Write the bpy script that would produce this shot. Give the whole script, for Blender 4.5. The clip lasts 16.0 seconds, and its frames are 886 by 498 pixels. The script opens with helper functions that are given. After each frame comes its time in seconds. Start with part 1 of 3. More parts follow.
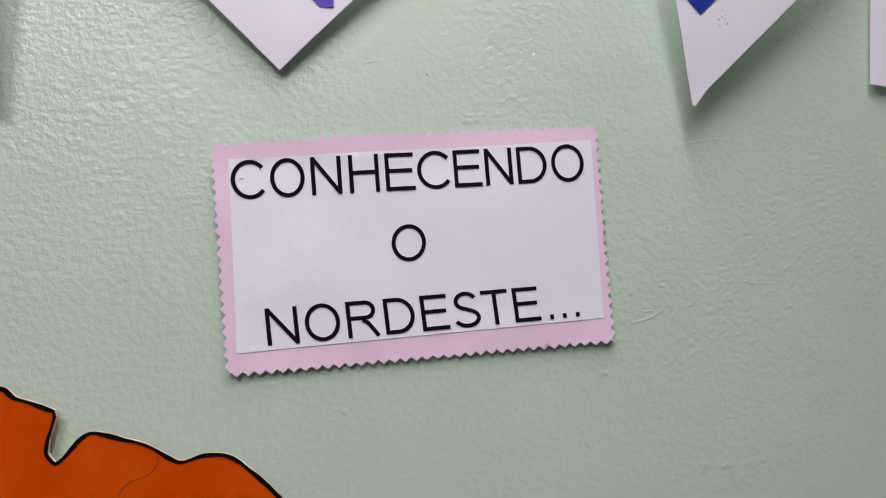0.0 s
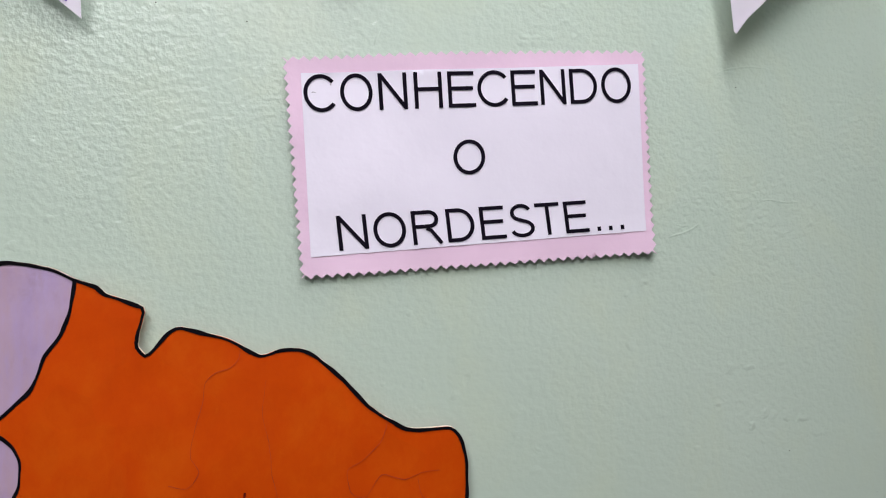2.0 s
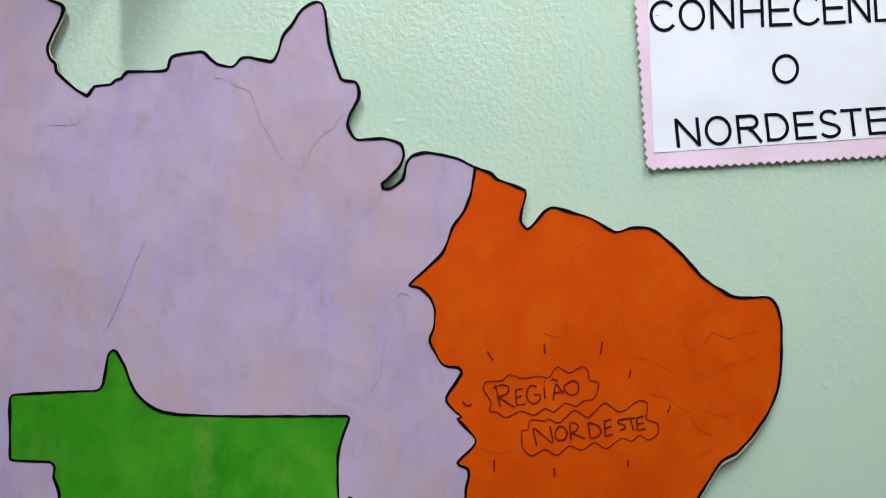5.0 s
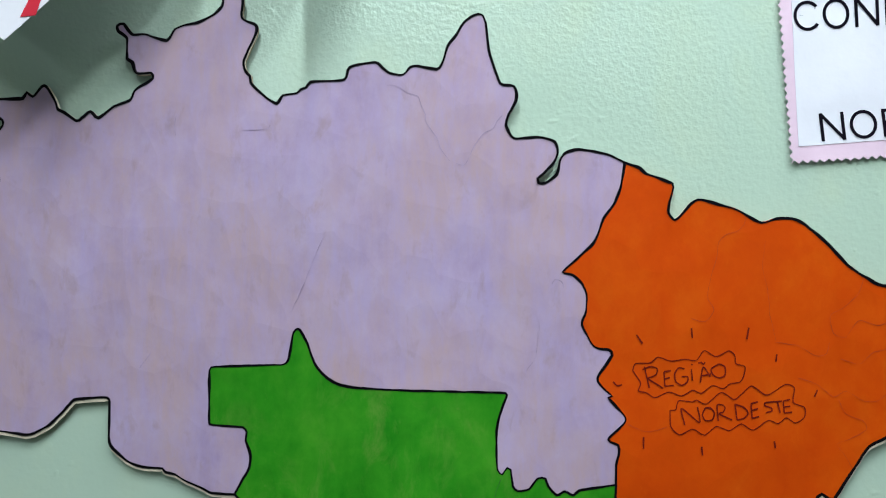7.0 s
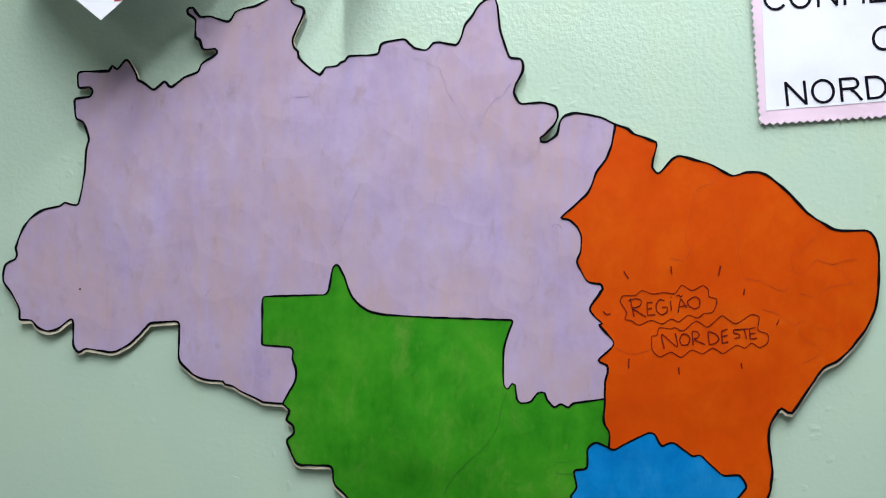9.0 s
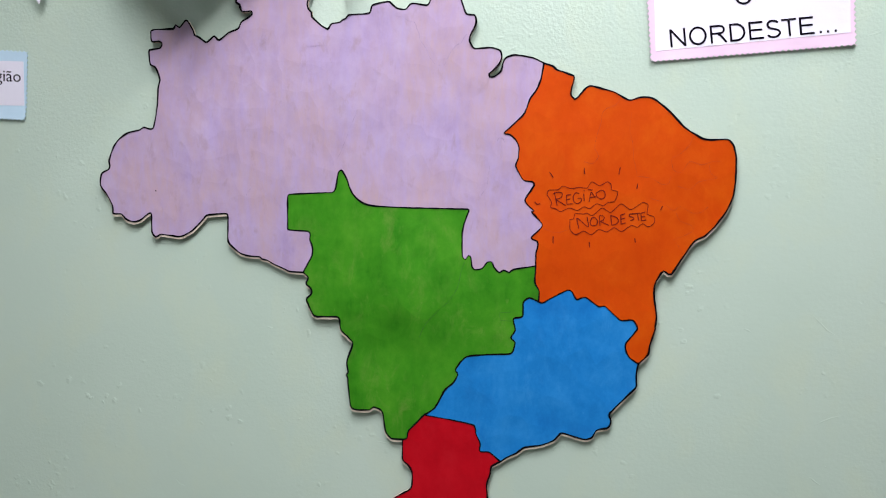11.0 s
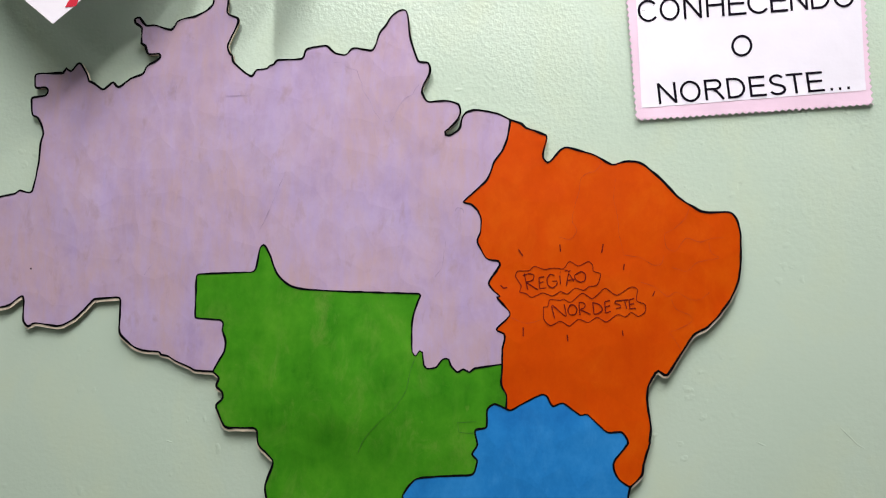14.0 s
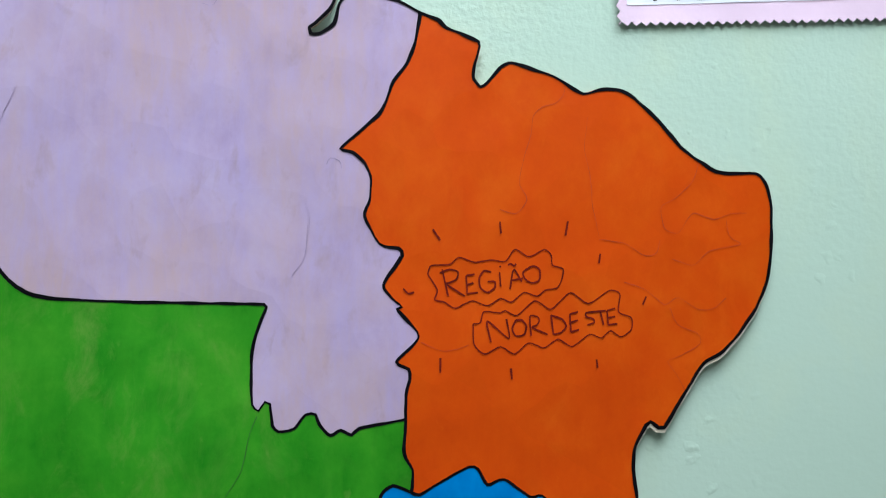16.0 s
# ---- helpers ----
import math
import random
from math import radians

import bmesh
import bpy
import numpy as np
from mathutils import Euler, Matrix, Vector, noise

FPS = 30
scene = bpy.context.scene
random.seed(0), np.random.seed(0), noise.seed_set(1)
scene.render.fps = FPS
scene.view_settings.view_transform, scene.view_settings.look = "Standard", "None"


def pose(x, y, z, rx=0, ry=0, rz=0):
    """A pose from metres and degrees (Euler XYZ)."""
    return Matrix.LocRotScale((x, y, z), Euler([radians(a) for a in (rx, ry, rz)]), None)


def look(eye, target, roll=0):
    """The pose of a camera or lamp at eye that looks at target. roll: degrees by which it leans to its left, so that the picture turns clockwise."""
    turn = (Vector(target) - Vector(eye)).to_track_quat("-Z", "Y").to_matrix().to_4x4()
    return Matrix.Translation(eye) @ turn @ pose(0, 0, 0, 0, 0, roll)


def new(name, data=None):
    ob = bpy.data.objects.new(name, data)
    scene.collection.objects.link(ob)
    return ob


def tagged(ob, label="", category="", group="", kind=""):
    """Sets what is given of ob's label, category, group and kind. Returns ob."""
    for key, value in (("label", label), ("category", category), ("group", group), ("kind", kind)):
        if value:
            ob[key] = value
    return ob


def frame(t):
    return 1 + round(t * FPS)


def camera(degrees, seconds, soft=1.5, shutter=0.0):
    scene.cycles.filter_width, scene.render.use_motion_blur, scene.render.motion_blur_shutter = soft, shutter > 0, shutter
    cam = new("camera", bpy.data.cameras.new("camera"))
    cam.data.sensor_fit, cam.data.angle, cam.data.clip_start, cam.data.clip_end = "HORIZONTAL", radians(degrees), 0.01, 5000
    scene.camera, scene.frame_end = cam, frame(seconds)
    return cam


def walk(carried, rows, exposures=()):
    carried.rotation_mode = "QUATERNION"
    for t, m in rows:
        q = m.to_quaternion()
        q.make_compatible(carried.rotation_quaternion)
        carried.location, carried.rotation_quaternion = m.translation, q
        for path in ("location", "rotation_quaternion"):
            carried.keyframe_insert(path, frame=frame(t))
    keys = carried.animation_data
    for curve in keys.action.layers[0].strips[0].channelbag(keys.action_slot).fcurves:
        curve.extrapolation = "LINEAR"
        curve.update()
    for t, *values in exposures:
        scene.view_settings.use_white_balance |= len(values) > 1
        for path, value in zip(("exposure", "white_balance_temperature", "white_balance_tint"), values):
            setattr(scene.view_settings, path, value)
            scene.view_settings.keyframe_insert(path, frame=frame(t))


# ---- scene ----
cam = camera(62.0, 16.0, soft=1.1)
PATH = [
    (0, (0.091, -0.593, 1.796), (0.352, 1.383, 1.968), -1.2),
    (0.5, (0.082, -0.594, 1.795), (0.332, 1.383, 1.964), -0.9),
    (1, (0.083, -0.595, 1.788), (0.35, 1.381, 1.947), -0.9),
    (1.5, (0.051, -0.608, 1.782), (0.362, 1.367, 1.847), 0.5),
    (2, (0.008, -0.62, 1.764), (0.358, 1.349, 1.796), -0.6),
    (2.5, (-0.049, -0.638, 1.749), (0.26, 1.338, 1.783), -2.7),
    (3, (-0.104, -0.655, 1.731), (0.224, 1.318, 1.74), -2.8),
    (3.5, (-0.156, -0.672, 1.717), (0.08, 1.312, 1.629), -1.7),
    (6, (-0.281, -0.755, 1.665), (-0.244, 1.245, 1.677), -0.1),
    (6.5, (-0.307, -0.766, 1.662), (-0.351, 1.233, 1.667), -0.2),
    (7, (-0.313, -0.789, 1.657), (-0.437, 1.208, 1.67), 0.0),
    (7.5, (-0.314, -0.829, 1.636), (-0.505, 1.162, 1.623), 0.4),
    (8, (-0.294, -0.873, 1.613), (-0.456, 1.121, 1.601), 0.6),
    (8.5, (-0.284, -0.901, 1.599), (-0.447, 1.092, 1.571), 0.3),
    (9, (-0.287, -0.927, 1.6), (-0.492, 1.063, 1.596), 0.5),
    (9.5, (-0.268, -0.972, 1.565), (-0.503, 1.014, 1.544), -0.0),
    (10, (-0.241, -1.045, 1.53), (-0.473, 0.94, 1.46), 0.7),
    (10.2, (-0.227, -1.083, 1.527), (-0.465, 0.901, 1.422), 0.5),
    (12.3, (-0.069, -1.409, 1.476), (-0.444, 0.555, 1.419), 1.1),
    (12.5, (-0.072, -1.401, 1.49), (-0.434, 0.566, 1.466), 1.1),
    (13, (-0.105, -1.322, 1.484), (-0.403, 0.655, 1.468), 1.5),
    (13.5, (-0.143, -1.185, 1.504), (-0.346, 0.804, 1.547), 1.0),
    (14, (-0.176, -1.022, 1.518), (-0.348, 0.968, 1.626), 0.6),
    (14.5, (-0.212, -0.85, 1.513), (-0.252, 1.146, 1.646), 0.9),
    (15, (-0.227, -0.723, 1.526), (-0.147, 1.274, 1.614), 0.7),
    (15.5, (-0.202, -0.635, 1.553), (-0.072, 1.36, 1.593), 0.2),
    (16, (-0.215, -0.617, 1.547), (-0.006, 1.372, 1.579), 0.4),
]
EXPOSURES = [(0, -0.61, 6690, 20), (0.5, -0.61, 6640, 21), (1, -0.62, 6640, 21), (1.5, -0.50, 6650, 20),
             (2, -0.31, 6550, 21), (2.5, -0.33, 6400, 23), (3, -0.10, 6250, 20), (3.5, -0.15, 6400, 15),
             (6, 0.01, 6050, 2), (6.5, -0.02, 5950, 2), (7, -0.01, 5950, -1), (7.5, 0.16, 6050, -2),
             (8, 0.17, 6100, 1), (8.5, 0.14, 6100, 3), (9, 0.14, 6200, 4), (9.5, 0.19, 6350, 5),
             (10, 0.32, 6300, 10), (12.5, 0.29, 6700, 21), (13, 0.24, 6850, 20), (13.5, 0.19, 6800, 19),
             (14, 0.15, 6850, 15), (14.5, 0.07, 6650, 9), (15, -0.01, 6200, 1), (15.5, 0.18, 5800, 0),
             (16, 0.19, 5800, 2)]
walk(cam, [(t, look(eye, target, roll)) for t, eye, target, roll in PATH], EXPOSURES)

# ---- light: a pair of fluorescent tubes square to the wall, a short one close to it and an added fill deeper in the room ----
world = bpy.data.worlds.new("world")
scene.world = world
world.use_nodes = True
world.node_tree.nodes["Background"].inputs[0].default_value = (0.75, 0.85, 0.9, 1)
world.node_tree.nodes["Background"].inputs[1].default_value = 0.05


def tube_or_fill_light(name, place, length, width, watts):
    data = bpy.data.lights.new(name, "AREA")
    data.shape, data.size, data.size_y, data.energy = "RECTANGLE", length, width, watts
    data.color = (0.97, 0.98, 1.0)
    ob = new(name, data)
    ob.location = place
    return ob


tube_or_fill_light("tube_or_fill_light", (-0.50, -1.50, 2.78), 0.06, 1.5, 28.5)
tube_or_fill_light("tube_or_fill_light", (0.06, -1.50, 2.78), 0.06, 1.5, 17.0)
tube_or_fill_light("tube_or_fill_light", (0.22, -0.50, 2.78), 0.06, 0.8, 11.0)
# added fill that brightens the west side; no known fixture stands here
tube_or_fill_light("tube_or_fill_light", (-1.7, -3.4, 2.80), 0.25, 1.5, 16.0)


# ---- materials ----
def material(name, rough=0.6, spec=0.5):
    m = bpy.data.materials.new(name)
    m.use_nodes = True
    b = m.node_tree.nodes["Principled BSDF"]
    b.inputs["Roughness"].default_value = rough
    b.inputs["Specular IOR Level"].default_value = spec
    return m, m.node_tree, b


def coords(tree, scale=(1, 1, 1), turn=(0, 0, 0)):
    tc = tree.nodes.new("ShaderNodeTexCoord")
    mp = tree.nodes.new("ShaderNodeMapping")
    mp.inputs["Scale"].default_value = scale
    mp.inputs["Rotation"].default_value = turn
    tree.links.new(tc.outputs["Object"], mp.inputs[0])
    return mp.outputs[0]


def noise_tex(tree, vec, scale, detail=4, rough=0.55, warp=0.0):
    n = tree.nodes.new("ShaderNodeTexNoise")
    n.inputs["Scale"].default_value = scale
    n.inputs["Detail"].default_value = detail
    n.inputs["Roughness"].default_value = rough
    n.inputs["Distortion"].default_value = warp
    tree.links.new(vec, n.inputs["Vector"])
    return n.outputs["Fac"]


def ramp(tree, fac, stops):
    r = tree.nodes.new("ShaderNodeValToRGB")
    while len(r.color_ramp.elements) < len(stops):
        r.color_ramp.elements.new(0.5)
    for e, (p, c) in zip(r.color_ramp.elements, stops):
        e.position, e.color = p, (*c, 1)
    tree.links.new(fac, r.inputs[0])
    return r.outputs[0]


def mix(tree, fac, a, b, mode="MIX"):
    n = tree.nodes.new("ShaderNodeMix")
    n.data_type, n.blend_type = "RGBA", mode
    for value, socket in ((fac, n.inputs[0]), (a, n.inputs[6]), (b, n.inputs[7])):
        if isinstance(value, (int, float)):
            socket.default_value = value
        elif isinstance(value, tuple):
            socket.default_value = (*value, 1)
        else:
            tree.links.new(value, socket)
    return n.outputs[2]


def math_node(tree, op, a, b):
    n = tree.nodes.new("ShaderNodeMath")
    n.operation = op
    for value, socket in ((a, n.inputs[0]), (b, n.inputs[1])):
        if isinstance(value, (int, float)):
            socket.default_value = value
        else:
            tree.links.new(value, socket)
    return n.outputs[0]


def bump(tree, shader, height, distance, strength=1.0):
    b = tree.nodes.new("ShaderNodeBump")
    b.inputs["Distance"].default_value = distance
    b.inputs["Strength"].default_value = strength
    tree.links.new(height, b.inputs["Height"])
    tree.links.new(b.outputs[0], shader.inputs["Normal"])


def voronoi(tree, vec, scale):
    n = tree.nodes.new("ShaderNodeTexVoronoi")
    n.inputs["Scale"].default_value = scale
    tree.links.new(vec, n.inputs["Vector"])
    return n


def warped(tree, scale, amount):
    """Object coordinates pushed about by a soft noise."""
    soft = tree.nodes.new("ShaderNodeTexNoise")
    soft.inputs["Scale"].default_value = scale
    tree.links.new(coords(tree), soft.inputs["Vector"])
    push = tree.nodes.new("ShaderNodeVectorMath")
    push.operation = "MULTIPLY_ADD"
    push.inputs[1].default_value = (amount, amount, amount)
    tree.links.new(soft.outputs["Color"], push.inputs[0])
    tree.links.new(coords(tree), push.inputs[2])
    return push.outputs[0]


def grey(v):
    return (v, v, v)


def wall_paint():
    m, t, b = material("mint_gloss_wall_paint", 0.19, 0.25)
    broad = noise_tex(t, coords(t), 1.7, 3)
    fine = noise_tex(t, coords(t, (60, 1, 90)), 1.0, 4)
    c = ramp(t, broad, [(0.3, (0.49, 0.62, 0.51)), (0.7, (0.55, 0.67, 0.565))])
    c = mix(t, math_node(t, "MULTIPLY", fine, 0.10), c, (0.44, 0.57, 0.46))
    # old paint shows yellower where the roller ran thin
    thin = ramp(t, noise_tex(t, coords(t, (11, 1, 7)), 1.0, 4, 0.6, 0.4), [(0.48, grey(0)), (0.70, grey(0.5))])
    c = mix(t, thin, c, (0.56, 0.66, 0.50))
    specks = noise_tex(t, coords(t), 95, 2, 0.6)
    c = mix(t, ramp(t, specks, [(0.80, grey(0)), (0.83, grey(0.7))]), c, (0.07, 0.08, 0.06))
    t.links.new(c, b.inputs["Base Color"])
    # rolled gloss over filler: soft lumps, level brush drags, stray hard blobs and small dents
    lumps = noise_tex(t, coords(t, (185, 60, 190)), 1.0, 2, 0.5)
    drags = noise_tex(t, coords(t, (40, 20, 130), (0, 0.10, 0)), 1.0, 2, 0.5, 0.2)
    pits = noise_tex(t, coords(t, (70, 30, 74)), 1.0, 2, 0.45)
    swell = noise_tex(t, coords(t, (9, 6, 11)), 1.0, 2, 0.4)
    patchy = ramp(t, noise_tex(t, coords(t), 3.1, 2), [(0.40, grey(0.3)), (0.60, grey(1))])
    cells = voronoi(t, warped(t, 60, 0.02), 62)
    dome = ramp(t, cells.outputs["Distance"], [(0.0, grey(1)), (0.40, grey(0))])
    few = ramp(t, cells.outputs["Color"], [(0.66, grey(0)), (0.74, grey(1))])
    stray = ramp(t, noise_tex(t, coords(t), 6.5, 2), [(0.50, grey(0)), (0.62, grey(1))])
    blobs = math_node(t, "MULTIPLY", math_node(t, "MULTIPLY", dome, few), stray)
    dents = voronoi(t, warped(t, 45, 0.03), 33)
    hole = ramp(t, dents.outputs["Distance"], [(0.0, grey(1)), (0.30, grey(0))])
    rare = ramp(t, dents.outputs["Color"], [(0.80, grey(0)), (0.86, grey(1))])
    hole = math_node(t, "MULTIPLY", hole, rare)
    # the filler was dabbed on thicker higher up the wall
    split = t.nodes.new("ShaderNodeSeparateXYZ")
    t.links.new(coords(t), split.inputs[0])
    thick = t.nodes.new("ShaderNodeMapRange")
    for k, v in zip((1, 2, 3, 4), (1.50, 2.0, 0.30, 1.65)):
        thick.inputs[k].default_value = v
    t.links.new(split.outputs[2], thick.inputs[0])
    # and towards the east end of the map
    east = t.nodes.new("ShaderNodeMapRange")
    for k, v in zip((1, 2, 3, 4), (0.02, 0.26, 0.0, 0.12)):
        east.inputs[k].default_value = v
    t.links.new(split.outputs[0], east.inputs[0])
    h = math_node(t, "ADD", math_node(t, "MULTIPLY", lumps, math_node(t, "MULTIPLY", patchy, 1.5)), math_node(t, "MULTIPLY", pits, 0.6))
    h = math_node(t, "ADD", h, math_node(t, "MULTIPLY", drags, 0.2))
    h = math_node(t, "MULTIPLY", h, math_node(t, "ADD", thick.outputs[0], east.outputs[0]))
    h = math_node(t, "ADD", h, math_node(t, "MULTIPLY", swell, 0.9))
    h = math_node(t, "ADD", h, math_node(t, "MULTIPLY", blobs, 1.6))
    h = math_node(t, "SUBTRACT", h, math_node(t, "MULTIPLY", hole, 1.6))
    bump(t, b, h, 0.0022, 0.33)
    return m


def poster_paint(name, low, mid, high, rough=0.5, streak=0.4, stain=None, worn=None):
    """Poster paint brushed on crumpled paper. stain: colour of the old wash under it; worn: colour of thin brush runs and their share."""
    m, t, b = material(name, rough, 0.06)
    blot = noise_tex(t, coords(t, (1, 1, 0.8)), 15, 7, 0.70, 0.1)
    c = ramp(t, blot, [(0.30, low), (0.5, mid), (0.70, high)])
    brush = noise_tex(t, coords(t, (60, 1, 11), (0, 0.08, 0)), 1.0, 5, 0.65, 0.05)
    c = mix(t, math_node(t, "MULTIPLY", ramp(t, brush, [(0.42, grey(0)), (0.68, grey(1))]), streak), c, high)
    creased = warped(t, 11, 0.03)
    # light and shade on the crumpled paper's facets, put into the colour cell by cell
    for scale, lo, hi in ((5.5, 0.98, 1.012), (23.0, 0.98, 1.015)):
        tone = ramp(t, voronoi(t, creased, scale).outputs["Color"], [(0.2, grey(lo)), (0.8, grey(hi))])
        c = mix(t, 1.0, c, tone, "MULTIPLY")
    if stain:
        patch = noise_tex(t, coords(t, (7, 1, 4), (0, 0.2, 0)), 1.0, 6, 0.66, 0.5)
        drips = noise_tex(t, coords(t, (95, 1, 20)), 1.0, 5, 0.7, 0.15)
        wide = ramp(t, patch, [(0.40, grey(0.05)), (0.60, grey(1))])
        fine = ramp(t, drips, [(0.32, grey(0.45)), (0.68, grey(1))])
        c = mix(t, math_node(t, "MULTIPLY", wide, fine), c, stain)
        runs = noise_tex(t, coords(t, (40, 1, 9), (0, 0.05, 0)), 1.0, 6, 0.72, 0.4)
        c = mix(t, ramp(t, runs, [(0.46, grey(0)), (0.66, grey(0.5))]), c, (0.44, 0.35, 0.61))
        spots = noise_tex(t, coords(t, (42, 1, 22)), 1.0, 4, 0.65, 0.3)
        c = mix(t, ramp(t, spots, [(0.58, grey(0)), (0.74, grey(0.5))]), c, (0.37, 0.26, 0.27))
    if worn:
        thin = noise_tex(t, coords(t, (30, 1, 16), (0, 0.3, 0)), 1.0, 6, 0.74, 0.6)
        where = ramp(t, noise_tex(t, coords(t), 6.0, 3, 0.6), [(0.42, grey(0.15)), (0.62, grey(1))])
        bare = ramp(t, thin, [(0.50, grey(0)), (0.70, grey(worn[1]))])
        c = mix(t, math_node(t, "MULTIPLY", where, bare), c, worn[0])
        dabs = noise_tex(t, coords(t, (95, 1, 60)), 1.0, 3, 0.6, 0.3)
        c = mix(t, ramp(t, dabs, [(0.66, grey(0)), (0.76, grey(0.6 * worn[1]))]), c, worn[0])
    t.links.new(c, b.inputs["Base Color"])
    cre = noise_tex(t, coords(t, (1, 1, 1), (0, 0.6, 0)), 11, 4, 0.55, 0.3)
    cockle = noise_tex(t, coords(t, (14, 1, 9)), 1.0, 2, 0.5)
    h = math_node(t, "ADD", cockle, math_node(t, "MULTIPLY", cre, 0.4))
    # flat facets of paper that was crumpled before it was pasted on
    for scale, share in ((5.5, 0.5), (23.0, 0.42)):
        h = math_node(t, "ADD", h, math_node(t, "MULTIPLY", voronoi(t, creased, scale).outputs["Distance"], share))
    bump(t, b, h, 0.0045, 0.62)
    return m


def plain(name, colour, rough=0.7, vary=0.12, scale=30, relief=0.0, spec=0.4):
    m, t, b = material(name, rough, spec)
    n = noise_tex(t, coords(t), scale, 4)
    c = ramp(t, n, [(0.3, tuple(v * (1 - vary) for v in colour)), (0.7, tuple(min(1, v * (1 + vary)) for v in colour))])
    t.links.new(c, b.inputs["Base Color"])
    if relief:
        bump(t, b, noise_tex(t, coords(t), scale * 6, 3), relief)
    return m


WALL = wall_paint()
LILAC = poster_paint("lilac_poster_paint", (0.37, 0.27, 0.455), (0.45, 0.34, 0.53), (0.51, 0.405, 0.60), 0.55, 0.42, (0.50, 0.35, 0.39))
ORANGE = poster_paint("orange_poster_paint", (0.55, 0.051, 0.001), (0.605, 0.065, 0.0010), (0.655, 0.091, 0.002), 0.5, 0.15, worn=((0.69, 0.125, 0.005), 0.35))
GREEN = poster_paint("green_poster_paint", (0.021, 0.180, 0.006), (0.040, 0.25, 0.010), (0.072, 0.31, 0.016), 0.5, 0.30, worn=((0.15, 0.285, 0.045), 0.65))
BLUE = poster_paint("blue_poster_paint", (0.006, 0.15, 0.47), (0.010, 0.205, 0.565), (0.024, 0.255, 0.63), 0.5, 0.12, worn=((0.06, 0.33, 0.68), 0.3))
RED = poster_paint("red_poster_paint", (0.42, 0.003, 0.009), (0.49, 0.004, 0.011), (0.54, 0.008, 0.016), 0.5, 0.12, worn=((0.58, 0.02, 0.03), 0.3))
BOARD = plain("cream_board_edge", (0.74, 0.65, 0.52), 0.85, 0.25, 60, 0.0, 0.1)
CUT = plain("brown_cut_edge", (0.27, 0.20, 0.13), 0.9, 0.35, 120, 0.0, 0.1)
MARKER = plain("black_marker_ink", (0.004, 0.0035, 0.005), 0.7, 0.5, 90, 0.0, 0.04)
MAROON = plain("maroon_pen_ink", (0.15, 0.009, 0.003), 0.6, 0.4, 90, 0.0, 0.12)
PENCIL = plain("grey_pencil", (0.37, 0.28, 0.43), 0.7, 0.3, 90)
PENCIL_GREEN = plain("dark_green_pencil", (0.03, 0.15, 0.010), 0.7, 0.3, 90)
PENCIL_ORANGE = plain("brown_pencil", (0.47, 0.043, 0.001), 0.7, 0.3, 90)
PINK = plain("pink_card", (0.80, 0.59, 0.735), 0.55, 0.04, 14, 0.0004)
PALE_BLUE = plain("pale_blue_card", (0.53, 0.72, 0.84), 0.55, 0.04, 14, 0.0004)
PAPER = plain("white_paper", (0.82, 0.80, 0.895), 0.45, 0.03, 9, 0.0006)
INK = plain("black_print_ink", (0.006, 0.004, 0.010), 0.7, 0.3, 80, 0.0, 0.05)
PENNANT = plain("white_pennant_paper", (0.86, 0.83, 0.91), 0.38, 0.03, 10, 0.0003)
PURPLE = plain("purple_paper", (0.11, 0.05, 0.48), 0.5, 0.08, 20)
ROYAL = plain("royal_blue_paper", (0.012, 0.03, 0.30), 0.5, 0.08, 20)
LIME = plain("lime_paper", (0.45, 0.58, 0.07), 0.5, 0.1, 20)
CRIMSON = plain("red_paper", (0.60, 0.02, 0.045), 0.5, 0.08, 20)
LEAF = plain("green_paper", (0.03, 0.24, 0.09), 0.5, 0.1, 20)
FELT = plain("dark_green_felt", (0.004, 0.032, 0.022), 0.9, 0.4, 120, 0.001, 0.15)
SMUDGE = plain("grey_ink_smudge", (0.25, 0.25, 0.28), 0.6, 0.4, 300)
CHIP = plain("dark_paint_chip", (0.10, 0.11, 0.09), 0.7, 0.4, 400)
FLOOR = plain("grey_floor", (0.22, 0.21, 0.19), 0.5, 0.15, 4)
ROOM = plain("pale_room_paint", (0.42, 0.50, 0.44), 0.6, 0.05, 3)
CEILING = plain("white_ceiling_paint", (0.78, 0.78, 0.76), 0.8, 0.04, 3)


# ---- building helpers ----
def part(name, bm, mat, parent=None, label=""):
    me = bpy.data.meshes.new(name)
    bm.normal_update()
    bm.to_mesh(me)
    bm.free()
    for m in (mat if isinstance(mat, (list, tuple)) else (mat,)):
        me.materials.append(m)
    ob = new(name, me)
    if parent:
        ob.parent = parent
    if label:
        ob["label"] = label
    return ob


def thing(name, label, category, group="", kind=""):
    return tagged(new(name), label, category, group, kind)


def box(bm, lo, hi):
    vs = [bm.verts.new((x, y, z)) for x in (lo[0], hi[0]) for y in (lo[1], hi[1]) for z in (lo[2], hi[2])]
    for f in ((0, 1, 3, 2), (4, 6, 7, 5), (0, 4, 5, 1), (2, 3, 7, 6), (0, 2, 6, 4), (1, 5, 7, 3)):
        bm.faces.new([vs[i] for i in f])


